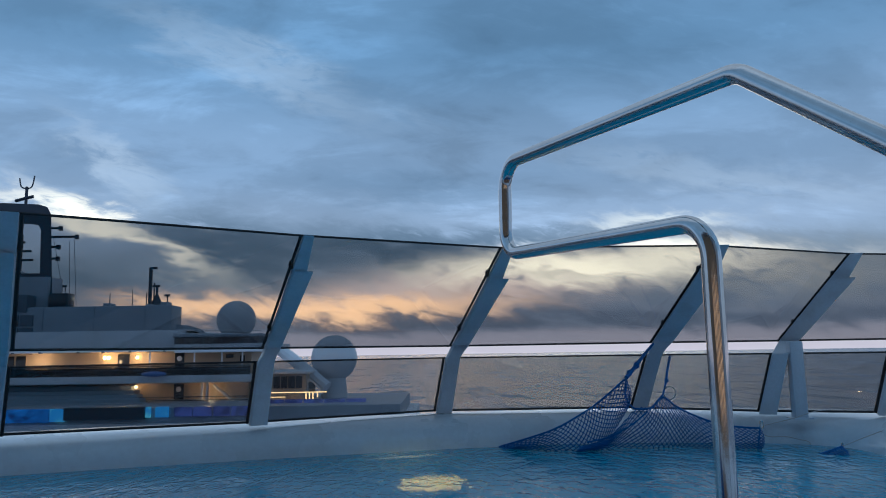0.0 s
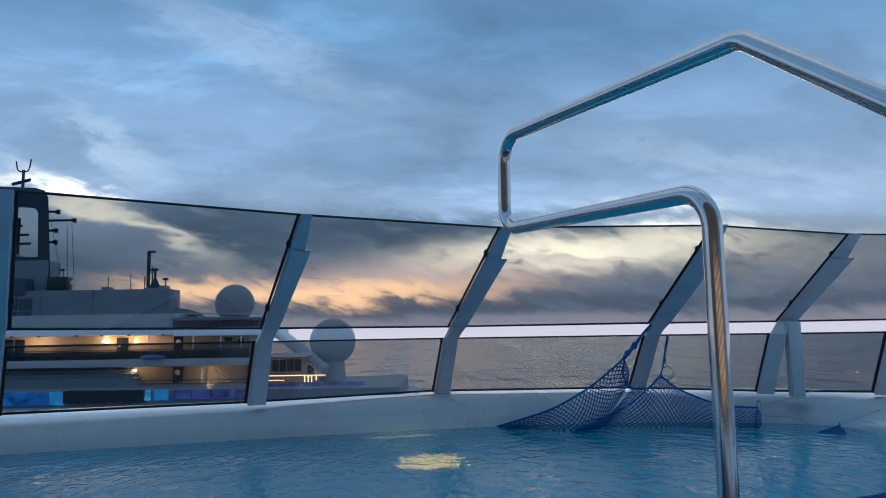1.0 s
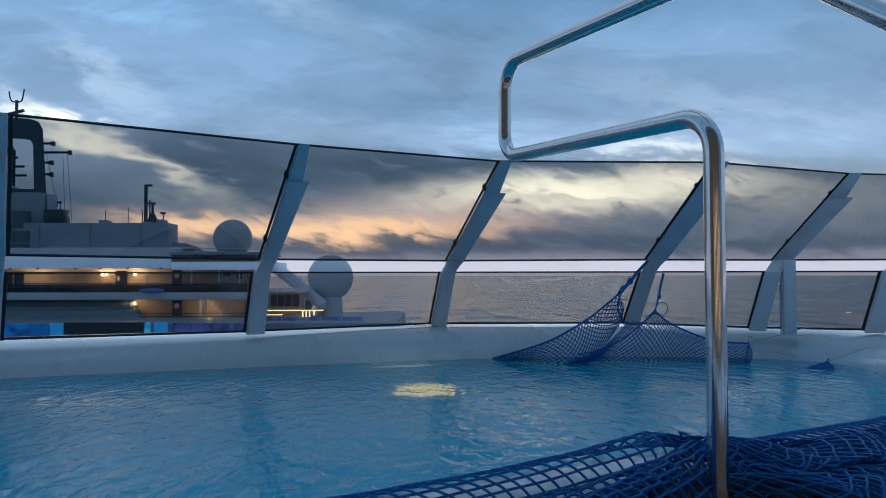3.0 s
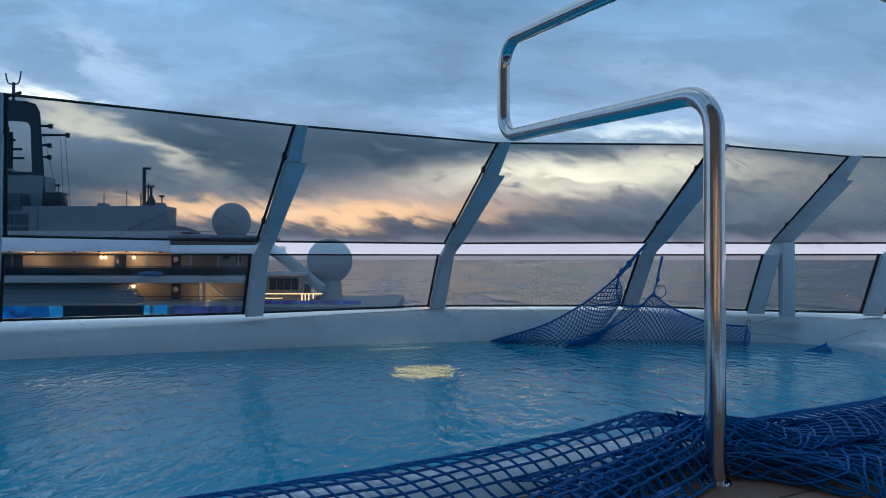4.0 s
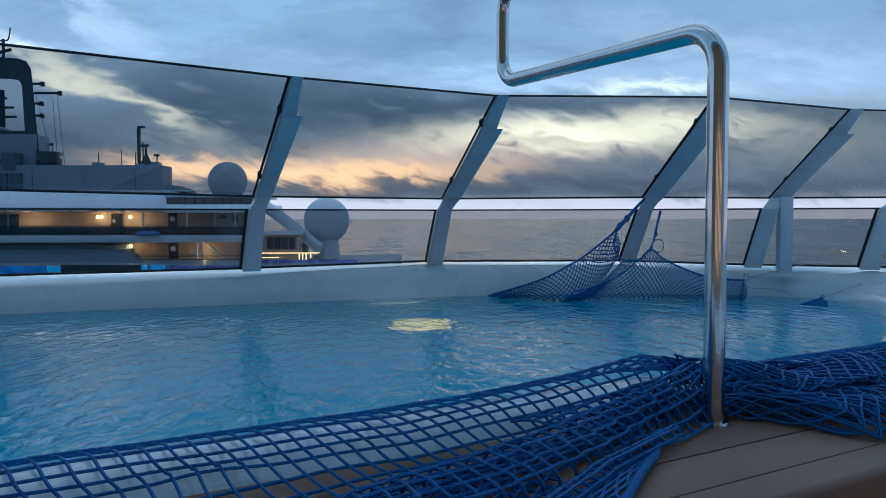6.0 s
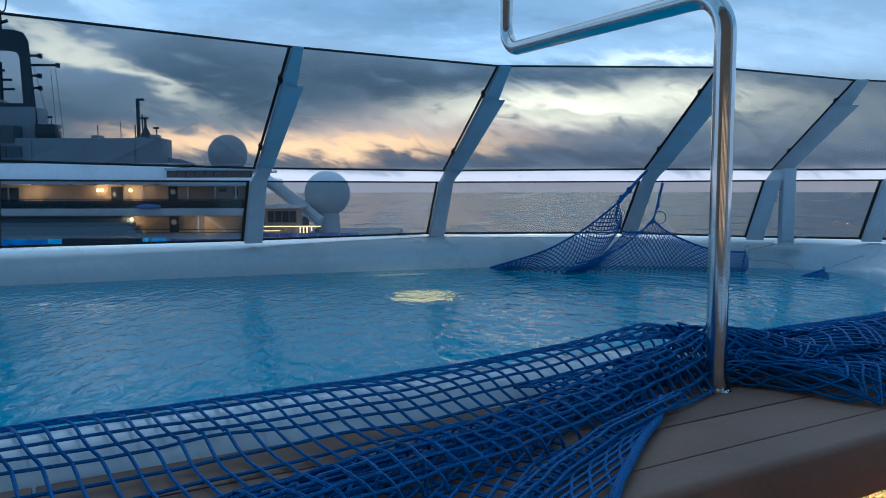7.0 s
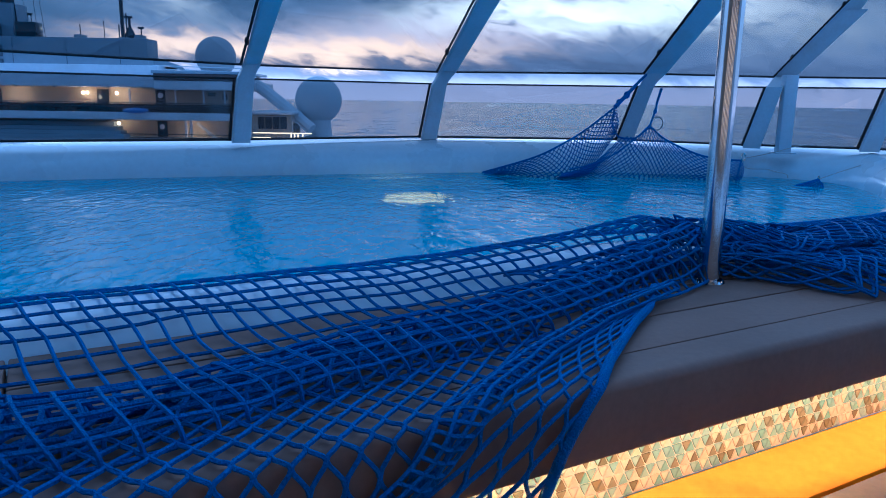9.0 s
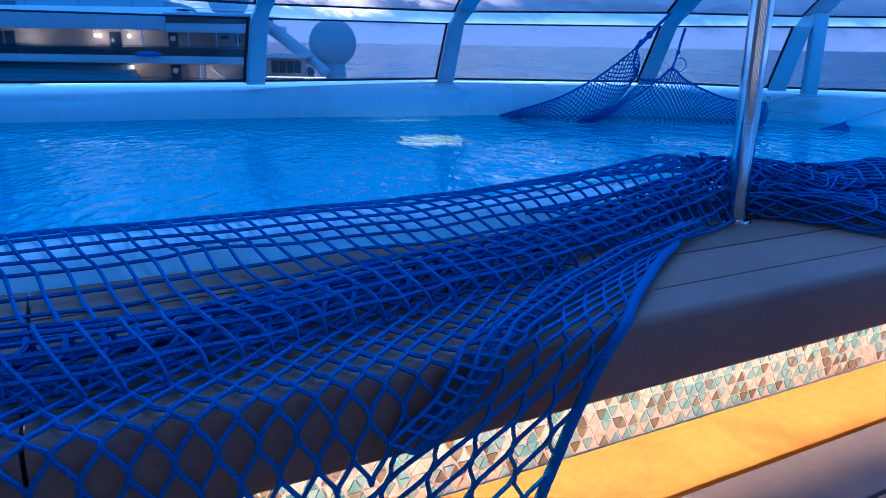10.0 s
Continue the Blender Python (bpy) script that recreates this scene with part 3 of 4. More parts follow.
def nosing(s0, s1):
    prof = [(-0.282, 0.0), (-0.330, 0.0), (-0.336, 0.0015)]
    prof += [(-0.358 - 0.016 * math.sin(a), -0.0145 + 0.016 * math.cos(a)) for a in [radians(x) for x in range(0, 91, 15)]]
    prof += [(-0.374, -0.110), (-0.371, -0.116), (-0.345, -0.118), (-0.345, -0.03), (-0.282, -0.03)]
    bm = bmesh.new()
    loft(bm, [[at(s, w, z) for w, z in prof] for s in (s0, s1)], True)
    bm.faces.new(bm.verts[:len(prof)])
    bm.verts.ensure_lookup_table()
    bm.faces.new([bm.verts[len(prof) + i] for i in range(len(prof))][::-1])
    bmesh.ops.recalc_face_normals(bm, faces=bm.faces)
    return bm


for s0, s1 in ((-4.5, -1.418), (-1.413, 2.6)):
    part("nosing", nosing(s0, s1), TEAK, bench, "rounded front plank")
    for w0, w1 in ((-0.277, -0.142), (-0.137, -0.002), (0.003, 0.138)):
        part("plank", swbox((s0, w0, -0.028), (s1, w1, 0.0), 0.003), TEAK, bench)
part("core", swbox((-1.46, -0.343, -0.112), (-1.37, -0.30, -0.032)), SEAL, bench, "dark joint backing")
part("core", swbox((-4.5, -0.20, -0.29), (2.6, 0.16, -0.03)), SEAL, bench, "dark bench core")

# mosaic riser lit from above
riser = empty("mosaic_riser", "triangular mosaic tiles in teal, cream and brown under the bench", "tiled wall", kind="structure")
part("backing", swbox((-4.5, -0.2345, -0.3), (2.6, -0.2, -0.04)), GROUT, riser, "cream grout")
strip = empty("led_strip", "warm amber light strip fixed under the bench edge", "light strip")
part("channel", swbox((-4.5, -0.338, -0.062), (2.6, -0.300, -0.048)), STEEL, strip, "aluminium channel")
part("diffuser", swbox((-4.5, -0.335, -0.068), (2.6, -0.303, -0.0625)), LED, strip, "glowing amber diffuser")

# lower deck boards
deck = empty("floor", "brown plank deck below the bench, lit amber along the riser", "deck", kind="structure")
# first board: the amber light on it is mostly its own colour
part("board", swbox((-4.5, -0.398, -0.33), (2.6, -0.236, -0.30), 0.004), GLOWBOARD, deck, "wet board with the strip's amber glow in its colour")
for k in range(16):
    w1 = -0.404 - 0.142 * k
    part("board", swbox((-4.5, w1 - 0.136, -0.33), (2.6, w1, -0.302), 0.004), TEAK, deck)
part("underlay", swbox((-4.5, -2.75, -0.36), (2.6, -0.236, -0.331)), SEAL, deck, "black joint underlay")
bm = box((-14, -14, -1.6), (14, 8, -1.4))
tagged(part("ground", bm, HULL), "painted ship deck under the pool", "deck", kind="structure")

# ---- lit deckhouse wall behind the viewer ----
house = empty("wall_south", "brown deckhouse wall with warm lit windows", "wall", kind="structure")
part("panel", box((-14, -4.3, -0.3), (5.0, -4.1, 9.0)), HOUSE, house, "brown wall panel")
part("panel", box((5.0, -4.3, -0.3), (12, -4.1, 9.0)), HULLGREY, house, "grey wall panel")
part("roof", box((-14, -4.4, 9.0), (12, -2.6, 9.2), 0.03), HULL, house, "white roof overhang")


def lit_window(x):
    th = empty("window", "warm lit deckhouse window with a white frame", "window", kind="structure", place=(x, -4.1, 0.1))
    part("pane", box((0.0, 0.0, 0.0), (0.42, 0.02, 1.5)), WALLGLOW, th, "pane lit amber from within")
    for lo, hi in (((-0.07, 0, -0.07), (0, 0.06, 1.57)), ((0.42, 0, -0.07), (0.49, 0.06, 1.57)), ((0, 0, 1.5), (0.42, 0.06, 1.57)), ((0, 0, -0.07), (0.42, 0.08, 0))):
        part("frame", box(lo, hi, 0.006), PAINT, th)


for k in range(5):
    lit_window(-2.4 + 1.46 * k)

# ---- handrail ----
RD = Vector((-0.386, 0.923, 0)).normalized()


def rail_at(k, z):
    return Vector((BX, BY, 0)) + RD * k + Vector((0, 0, z))


rail = empty("handrail", "polished stainless steel pool handrail bent into a loop", "handrail", place=(BX, BY, 0))
org = Vector((BX, BY, 0))
lean = Vector((-0.008, 0, 0))
line = [rail_at(0, 0.0) + lean, rail_at(0, 0.918) + lean, rail_at(1.075, 0.972), rail_at(1.07, 1.325), rail_at(-0.112, 1.254), rail_at(-1.05, 0.537), rail_at(-1.05, -0.3)]
pts = filleted([p - org for p in line], 0.10, 10)
part("tube", tube(pts, 0.0245, 24), STEEL, rail, "polished steel tube")
bm = bmesh.new()
bmesh.ops.create_cone(bm, cap_ends=True, segments=28, radius1=0.037, radius2=0.034, depth=0.005, matrix=Matrix.Translation((-0.008, 0, 0.003)))
foot = part("flange", bm, STEEL, rail, "steel floor flange")
for k in range(3):
    bm = bmesh.new()
    bmesh.ops.create_cone(bm, cap_ends=True, segments=10, radius1=0.0035, radius2=0.003, depth=0.003, matrix=Matrix.Translation((0.031 * math.cos(2.1 * k - 1.2), 0.031 * math.sin(2.1 * k - 1.2), 0.0058)))
    part("bolt", bm, STEEL, foot)
bm = bmesh.new()
bmesh.ops.create_cone(bm, cap_ends=True, segments=28, radius1=0.045, radius2=0.038, depth=0.012, matrix=Matrix.Translation(rail_at(-1.05, -0.294) - org))
part("flange", bm, STEEL, rail, "steel floor flange")
sleeve = [rail_at(1.0725, 1.10) - org, rail_at(1.0715, 1.22) - org]
part("sleeve", tube(sleeve, 0.0254, 24), STEEL, rail, "joint sleeve")

# ---- nets ----
def net_mesh(name, place, ni, nj, r, mat, parent, label="", sides=5, sub=2, paired=False, more=()):
    """Knotted netting: two families of twine crossing in diamonds over place(i, j), with i along and j across."""
    bm = bmesh.new()
    for field, ni, sign in [(f, n, k) for f, n in ((place, ni), *more) for k in (1, -1)]:
        at_cell = field(sign) if paired else field
        for c in range(-nj, ni + nj + 1):
            run = []
            for q in range(nj * sub + 1):
                j = q / sub
                i = c + sign * j if sign > 0 else c - j + 0
                p = at_cell(i, j) if 0 <= i <= ni else None
                if p is None:
                    if len(run) > 1:
                        sweep(bm, run, r, sides, cap=False)
                    run = []
                    continue
                run.append(p)
            if len(run) > 1:
                sweep(bm, run, r, sides, cap=False)
    return part(name, bm, mat, parent, label)


def section_at(keys, s):
    """Cross-section (w, z) points at a place along, between the sections given."""
    if s <= keys[0][0]:
        return keys[0][1]
    for (a, p), (b, q) in zip(keys, keys[1:]):
        if s <= b:
            t = (s - a) / (b - a)
            return [(x0 + (x1 - x0) * t, z0 + (z1 - z0) * t) for (x0, z0), (x1, z1) in zip(p, q)]
    return keys[-1][1]


def across(sec, v):
    f = v * (len(sec) - 1)
    j = min(int(f), len(sec) - 2)
    t = f - j
    a, b, c, d = (Vector(sec[max(0, j - 1)]), Vector(sec[j]), Vector(sec[j + 1]), Vector(sec[min(len(sec) - 1, j + 2)]))
    return 0.5 * (2 * b + (c - a) * t + (2 * a - 5 * b + 4 * c - d) * t * t + (3 * b - a - 3 * c + d) * t ** 3)


G = 0.008


def grid_mesh(name, place, na, nb, r, mat, parent, label="", sub=3, sides=5):
    """Netting whose two families of twine run along and across place(a, b)."""
    bm = bmesh.new()
    for k in range(nb + 1):
        sweep(bm, [place(q / sub, k) for q in range(na * sub + 1)], r, sides, cap=False)
    for k in range(na + 1):
        sweep(bm, [place(k, q / sub) for q in range(nb * sub + 1)], r, sides, cap=False)
    return part(name, bm, mat, parent, label)


def fold_line(s):
    """Where the bunched roll of net lies on the bench."""
    if s < -1.35:
        return -0.215 + 0.012 * math.sin(s * 6)
    t = min(1.0, (s + 1.35) / 1.35)
    return -0.215 + 0.012 * math.sin(s * 6) * (1 - t) + 0.275 * t ** 1.25


def hump(s):
    """How far the net heaps up towards the pole."""
    if s > 0:
        return max(0.0, 1 - s / 0.3)
    return max(0.0, min(1.0, (s + 0.75) / 0.75)) ** 1.4


RIM_SEC = [(0.338, 0.044), (0.27, 0.056), (0.20, 0.049), (0.16, 0.032), (0.13, 0.012), (0.06, G), (0.0, G)]


def rim_place(a, b):
    """Net laid over the pool rim: a along, b across from the crest down to the bench."""
    v = b / 9
    s = -2.65 + a * 0.0425
    s = s + 0.10 * v * (1 - hump(s))
    p = across(RIM_SEC, v * 0.999)
    back = fold_line(s) + 0.05
    w = 0.338 + (p.x - 0.338) / 0.338 * (0.338 - back) if v > 0.55 else p.x
    if v > 0.55:
        edge = across(RIM_SEC, 0.55).x
        w = edge + (min(back, edge - 0.03) - edge) * (v - 0.55) / 0.45
    k = hump(s)
    z = p.y + k * 0.07 * math.sin(math.pi * min(1, v * 1.15 + 0.08))
    wob = noise.noise_vector(Vector((s * 6, v * 4, 0.3)))
    z = max(z + 0.004 * wob.z + (0.012 * max(0.0, noise.noise(Vector((s * 4, v * 4, 8)))) if v > 0.5 else 0), G if w < 0.13 else 0.0)
    return at(s + 0.008 * wob.x, w + 0.006 * wob.y, z)


def roll_place(layer, nb):
    """The bunched roll: a along, b over it from back to front."""
    def place(a, b):
        v = b / nb
        s = -2.65 + a * 0.0425 + 0.02 * layer
        k = hump(s)
        half = (0.075 + 0.010 * math.sin(s * 7 + layer)) * (1 - 0.35 * k) * (1 - 0.25 * layer)
        high = (0.050 + 0.014 * noise.noise(Vector((s * 3, layer, 2)))) * (1 - 0.30 * layer) * (1 + 0.9 * k)
        ang = math.pi * v
        wob = noise.noise_vector(Vector((s * 6 + 4 * layer, v * 3, 5.5 + layer)))
        squash = math.sin(ang) ** 0.7 if 0 < v < 1 else 0
        w = fold_line(s) + 0.055 * k + half * math.cos(ang) + 0.012 * wob.y
        slip = 0.014 * math.sin(a * math.pi) * math.sin(ang)
        return at(s + (0.06 - 0.10 * layer) * v + slip + 0.016 * wob.x, w, max(G, G + high * squash + 0.009 * wob.z))
    return place


NJ, NI = 12, 46
S0, CELL = -2.65, 0.0435
ROPE_END = [(-0.45, -0.06), (-0.40, -0.10), (-0.267, -0.28), (-0.157, -0.445), (-0.015, -0.636), (0.06, -0.69), (0.11, -0.726), (0.17, -0.76), (0.28, -0.811), (0.34, -0.835)]
RIDGE = [(-0.45, -0.05), (-0.29, -0.209), (-0.197, -0.488), (-0.104, -0.683), (-0.03, -0.807), (0.03, -0.90), (0.09, -0.951), (0.125, -0.998), (0.16, -1.05), (0.22, -1.11), (0.34, -1.20)]


def between(table, d):
    """A value at d between the pairs given."""
    for (a, p), (b, q) in zip(table, table[1:]):
        if d <= b:
            return p + (q - p) * (d - a) / (b - a)
    return table[-1][1]


def net_depth(j):
    """Metres of net from the bench edge at row j: long meshes where it hangs, short ones where it lies."""
    return between([(0, -0.42), (8, -0.015), (9, 0.05), (12, 0.32)], j)


def front_point(s, d, wobble=1.0, lift=0.0):
    """Net on the bench top (d below 0), round its edge and hanging in front of it."""
    wob = noise.noise_vector(Vector((s * 5, d * 7, 3.3)))
    if d < 0:
        w, z = -0.360 - d, G + 0.002 + 0.005 * abs(wob.z) * wobble + lift
    elif d < 0.065:
        ang = d / 0.065 * math.pi / 2
        w, z = -0.360 - (0.024 + lift) * math.sin(ang), -0.016 + (0.026 + lift) * math.cos(ang)
    else:
        w, z = -0.384 - lift - 0.02 * (d - 0.065), -0.016 - (d - 0.065)
    return at(s + 0.007 * wobble * wob.x, w - 0.004 * abs(wob.y) * wobble, max(z, -0.294))


def rounded(i, j):
    """Draws the twine in at its knots, more where the net hangs."""
    pull = 0.25 if j < 8 else 0.7
    turn = math.sin(4 * math.pi * j) / (4 * math.pi)
    return pull * turn


def front_place(sign):
    def place(i, j):
        d = net_depth(j)
        s = S0 + (i - sign * rounded(i, j)) * CELL - 0.36 * min(d, 0.0)
        if s > between(RIDGE, d) + 0.02 or (d < 0 and -0.360 - d > fold_line(s) + 0.02):
            return None
        return front_point(s, d)
    return place


def flap_place(sign):
    """The narrow strip of net between the gathered ridge and the border rope."""
    def place(i, j):
        d = net_depth(j)
        a, b = between(RIDGE, d), between(ROPE_END, d)
        u = (i - sign * rounded(i, j)) / 5
        if d < -0.27:
            return None
        return front_point(a + (b - a) * u, d, 0.5, 0.004)
    return place


net = empty("pool_net", "bright blue knotted safety net bunched over the bench edge", "net")
TW = 0.0034
grid_mesh("rim_mesh", rim_place, 66, 9, TW, NET, net, "blue twine laid over the pool rim")
for layer, nb in ((0, 6), (1, 5), (2, 4)):
    grid_mesh("roll", roll_place(layer, nb), 62, nb, TW, NET, net, "bunched roll of blue twine", sub=4)
net_mesh("front_mesh", front_place, NI, NJ, lambda t: TW, NET, net, "blue twine hanging in diamonds", sub=8, paired=True, more=((flap_place, 5),))


def ridge_place(a, b):
    u, v = a / 30, b / 3
    d = -0.29 + 0.43 * u
    half = (0.016 + 0.012 * math.sin(math.pi * u)) * (1 if u < 0.7 else 1.2)
    wob = noise.noise_vector(Vector((u * 14, v * 2, 12.5)))
    arch = math.sin(math.pi * (0.12 + 0.76 * v))
    return front_point(between(RIDGE, d) + half * (2 * v - 1) + 0.005 * wob.x, d + 0.010 * (2 * v - 1) + 0.003 * wob.y, 0, 0.006 + 0.024 * arch * (1 - 0.5 * u))


def bunch_place(a, b):
    """Net gathered up against the pole."""
    v, u = b / 9, a / 13
    s = -0.48 + 0.49 * u
    top, foot = 0.15, -0.12 + 0.09 * u + 0.07 * u ** 3
    wob = noise.noise_vector(Vector((s * 9, v * 6, 21.5)))
    high = (0.05 + 0.065 * u) * math.sin(math.pi * min(1, 0.15 + 0.85 * v)) ** 0.8
    return at(s + 0.05 * v + 0.012 * wob.x, top + (foot - top) * v + 0.012 * wob.y, max(G, high + 0.01 * wob.z))


grid_mesh("gathered_fold", bunch_place, 13, 9, TW, NET, net, "twine gathered against the pole")
grid_mesh("ridge", ridge_place, 30, 3, TW, NET, net, "narrow gathered fold of twine")
rope_pts = [at(-0.26, -0.075, 0.035)] + [front_point(between(ROPE_END, d), d, 0) + Vector((0.003, -0.003, 0.005)) for d in np.linspace(-0.24, 0.31, 15)] + [at(-0.86, -0.41, -0.293), at(-0.98, -0.45, -0.293)]
part("border_rope", tube(spline(rope_pts, 120), lambda t: 0.0085 + 0.0009 * noise.noise(Vector((t * 70, 0, 5))), 10), ROPE, net, "thick blue border rope")
part("border_rope", tube(spline([rim_place(a, 0) for a in np.linspace(0, 66, 36)], 110), 0.0048, 8), ROPE, net, "blue border rope along the rim")

RIGHT = [
    (0.0, [(0.335, 0.056), (0.30, 0.075), (0.26, 0.10), (0.21, 0.12), (0.16, 0.115), (0.19, 0.06), (0.14, 0.10), (0.10, 0.11), (0.07, 0.07), (0.10, 0.03), (0.05, 0.05), (0.02, 0.04), (0.0, 0.015)]),
    (0.10, [(0.335, 0.055), (0.29, 0.062), (0.24, 0.066), (0.19, 0.07), (0.13, 0.09), (0.17, 0.05), (0.11, 0.09), (0.06, 0.09), (0.02, 0.06), (0.06, 0.03), (0.01, 0.05), (-0.03, 0.04), (-0.06, 0.012)]),
    (0.17, [(0.305, 0.050), (0.255, 0.058), (0.205, 0.056), (0.16, 0.058), (0.09, 0.08), (0.14, 0.04), (0.06, 0.08), (-0.02, 0.08), (-0.08, 0.06), (-0.03, 0.03), (-0.11, 0.055), (-0.19, 0.045), (-0.26, 0.012)]),
    (0.35, [(0.275, 0.046), (0.225, 0.053), (0.175, 0.052), (0.135, 0.048), (0.06, 0.075), (0.12, 0.04), (0.03, 0.075), (-0.06, 0.08), (-0.13, 0.06), (-0.06, 0.03), (-0.16, 0.06), (-0.25, 0.05), (-0.33, 0.012)]),
    (1.8, [(0.275, 0.046), (0.225, 0.053), (0.175, 0.052), (0.125, 0.048), (0.06, 0.075), (0.12, 0.04), (0.03, 0.075), (-0.06, 0.08), (-0.13, 0.06), (-0.06, 0.03), (-0.16, 0.06), (-0.25, 0.05), (-0.34, 0.012)]),
]


def right_place(layer):
    def place(i, j):
        v = j / 20
        if v < 0.24:
            return None
        s0 = 0.02 + i * 0.043
        p = across(section_at(RIGHT, s0), v)
        wob = noise.noise_vector(Vector((s0 * 7 + 5 * layer, v * 7, 2.7 + layer)))
        fold = noise.noise(Vector((s0 * 6 + layer * 3, v * 5, 9.1)))
        loose = min(1, max(0, v - 0.18) * 5)
        return at(s0 + 0.05 * wob.x * loose + 0.02 * layer * v, p.x + 0.034 * wob.y * loose, max(G, p.y + 0.030 * fold * loose + 0.012 * (layer - 0.5) * loose))
    return place


def right_rim_place(a, b):
    s0 = 0.03 + a * 0.0425
    v = 0.26 * b / 3
    p = across(section_at(RIGHT, s0), v)
    wob = noise.noise_vector(Vector((s0 * 6, v * 9, 4.4)))
    return at(s0 + 0.16 * v + 0.006 * wob.x, p.x + 0.006 * wob.y, p.y + 0.004 * wob.z)


heap = empty("pool_net", "crumpled heap of blue safety net lying along the pool rim", "net")
for layer in (0, 1, 2):
    net_mesh("mesh", right_place(layer), 40, 20, lambda t: 0.0033, NET, heap, "crumpled blue twine", sub=5)

grid_mesh("rim_mesh", right_rim_place, 40, 3, 0.0033, NET, heap, "blue twine laid over the pool rim")
part("border_rope", tube(spline([right_rim_place(a, 0) for a in range(0, 41, 2)], 80), 0.0048, 8), ROPE, heap, "blue border rope along the rim")

# far net hung from a post over the water
FARTOP = [(0.463, 6.62, -0.24), (0.877, 6.33, -0.078), (1.133, 6.29, 0.055), (1.322, 6.3, 0.176), (1.555, 6.33, 0.36)]
far_net = empty("hanging_net", "blue safety net hung from a white post over the pool", "net")


def curtain(top, bottom, nj, cell):
    n = 80
    a, b = spline(top, n), spline(bottom, n)
    length = sum((p - q).length for p, q in zip(a, a[1:]))
    ni = int(length / cell)

    def place(i, j):
        f = max(0, min(n - 1.001, i / ni * (n - 1)))
        k = int(f)
        p, q = a[k].lerp(a[k + 1], f - k), b[k].lerp(b[k + 1], f - k)
        v = j / nj
        c = p.lerp(q, v)
        c.y += -0.10 * math.sin(math.pi * v) + 0.012 * noise.noise(Vector((i * 0.4, j * 0.4, 4)))
        return c
    return place, ni


bot1 = [(0.47, 6.62, -0.262), (0.80, 6.42, -0.262), (1.165, 6.35, -0.32), (1.40, 6.28, -0.10), (1.575, 6.33, 0.13)]
place, ni = curtain(FARTOP, bot1, 8, 0.050)
net_mesh("mesh", place, ni, 8, lambda t: 0.0042, NET, far_net, "blue knotted twine", sides=4, sub=2)
top2 = [(1.10, 6.2, -0.20), (1.358, 6.2, -0.114), (1.604, 6.25, 0.104), (1.732, 6.25, 0.110), (1.841, 6.28, 0.195), (1.954, 6.28, 0.116), (2.086, 6.28, 0.047), (2.307, 6.28, -0.036), (2.503, 6.28, -0.066), (2.64, 6.24, -0.071)]
bot2 = [(1.05, 6.38, -0.262), (1.25, 6.42, -0.262), (1.485, 6.45, -0.262), (1.70, 6.46, -0.262), (1.88, 6.46, -0.262), (2.03, 6.44, -0.262), (2.18, 6.40, -0.262), (2.336, 6.36, -0.262), (2.50, 6.30, -0.262), (2.62, 6.24, -0.262)]
place, ni = curtain(top2, bot2, 8, 0.050)
net_mesh("mesh", place, ni, 8, lambda t: 0.0042, NET, far_net, "blue knotted twine", sides=4, sub=2)
part("border_rope", tube(spline(FARTOP, 40), 0.008, 8), ROPE, far_net, "blue top rope")
part("border_rope", tube(spline([FARTOP[-1], (1.540, 6.33, 0.227), (1.565, 6.31, 0.143)] + top2[2:], 60), 0.008, 8), ROPE, far_net, "blue edge rope")
part("border_rope", tube(spline([(1.165, 6.2, -0.162), (1.358, 6.18, -0.114), (1.527, 6.18, -0.032), (1.687, 6.18, 0.088), (1.817, 6.22, 0.192)], 24), 0.006, 8), ROPE, far_net, "blue fold rope")
part("border_rope", tube([(2.64, 6.24, -0.071), (2.612, 6.23, -0.20), (2.61, 6.23, -0.30)], 0.007, 8), ROPE, far_net, "blue end rope")
part("strap", tube(spline([FARTOP[-1], (1.693, 6.5, 0.462), (1.813, 6.66, 0.554), (1.965, 6.9, 0.647)], 20), lambda t: 0.019 - 0.007 * t, 8), ROPE, far_net, "blue webbing tied to the post")
part("strap", tube(spline([(2.116, 6.9, 0.523), (1.992, 6.6, 0.394), (1.916, 6.4, 0.313), (1.847, 6.3, 0.194)], 20), lambda t: 0.013 - 0.006 * t, 8), ROPE, far_net, "short blue strap")
for c, r in (((1.693, 6.5, 0.462), 0.027), ((1.60, 6.4, 0.40), 0.022), ((1.93, 6.43, 0.325), 0.018), ((1.847, 6.3, 0.194), 0.016)):
    bm = bmesh.new()
    bmesh.ops.create_uvsphere(bm, u_segments=10, v_segments=8, radius=r, matrix=Matrix.Translation(c) @ Matrix.Diagonal((1, 0.8, 1.2, 1)))
    part("knot", bm, ROPE, far_net, "tied knot")
ring = [(1.925 + 0.050 * math.cos(a), 6.34, 0.225 + 0.055 * math.sin(a)) for a in np.linspace(0, 2 * math.pi, 24, endpoint=False)]
part("ring", tube(ring, 0.005, 6, True), CORD, far_net, "thin pale ring")


def snap(place, size):
    th = empty("snap_hook", "small steel snap hook on the net's corner", "hook", group="net hooks", place=place)
    loop = [(size * 0.45 * math.cos(a), 0, size * (0.9 + math.sin(a))) for a in np.linspace(-1.1, 4.2, 18)]
    part("loop", tube([(0, 0, 0)] + loop, 0.006, 6), STEEL, th)
    return th


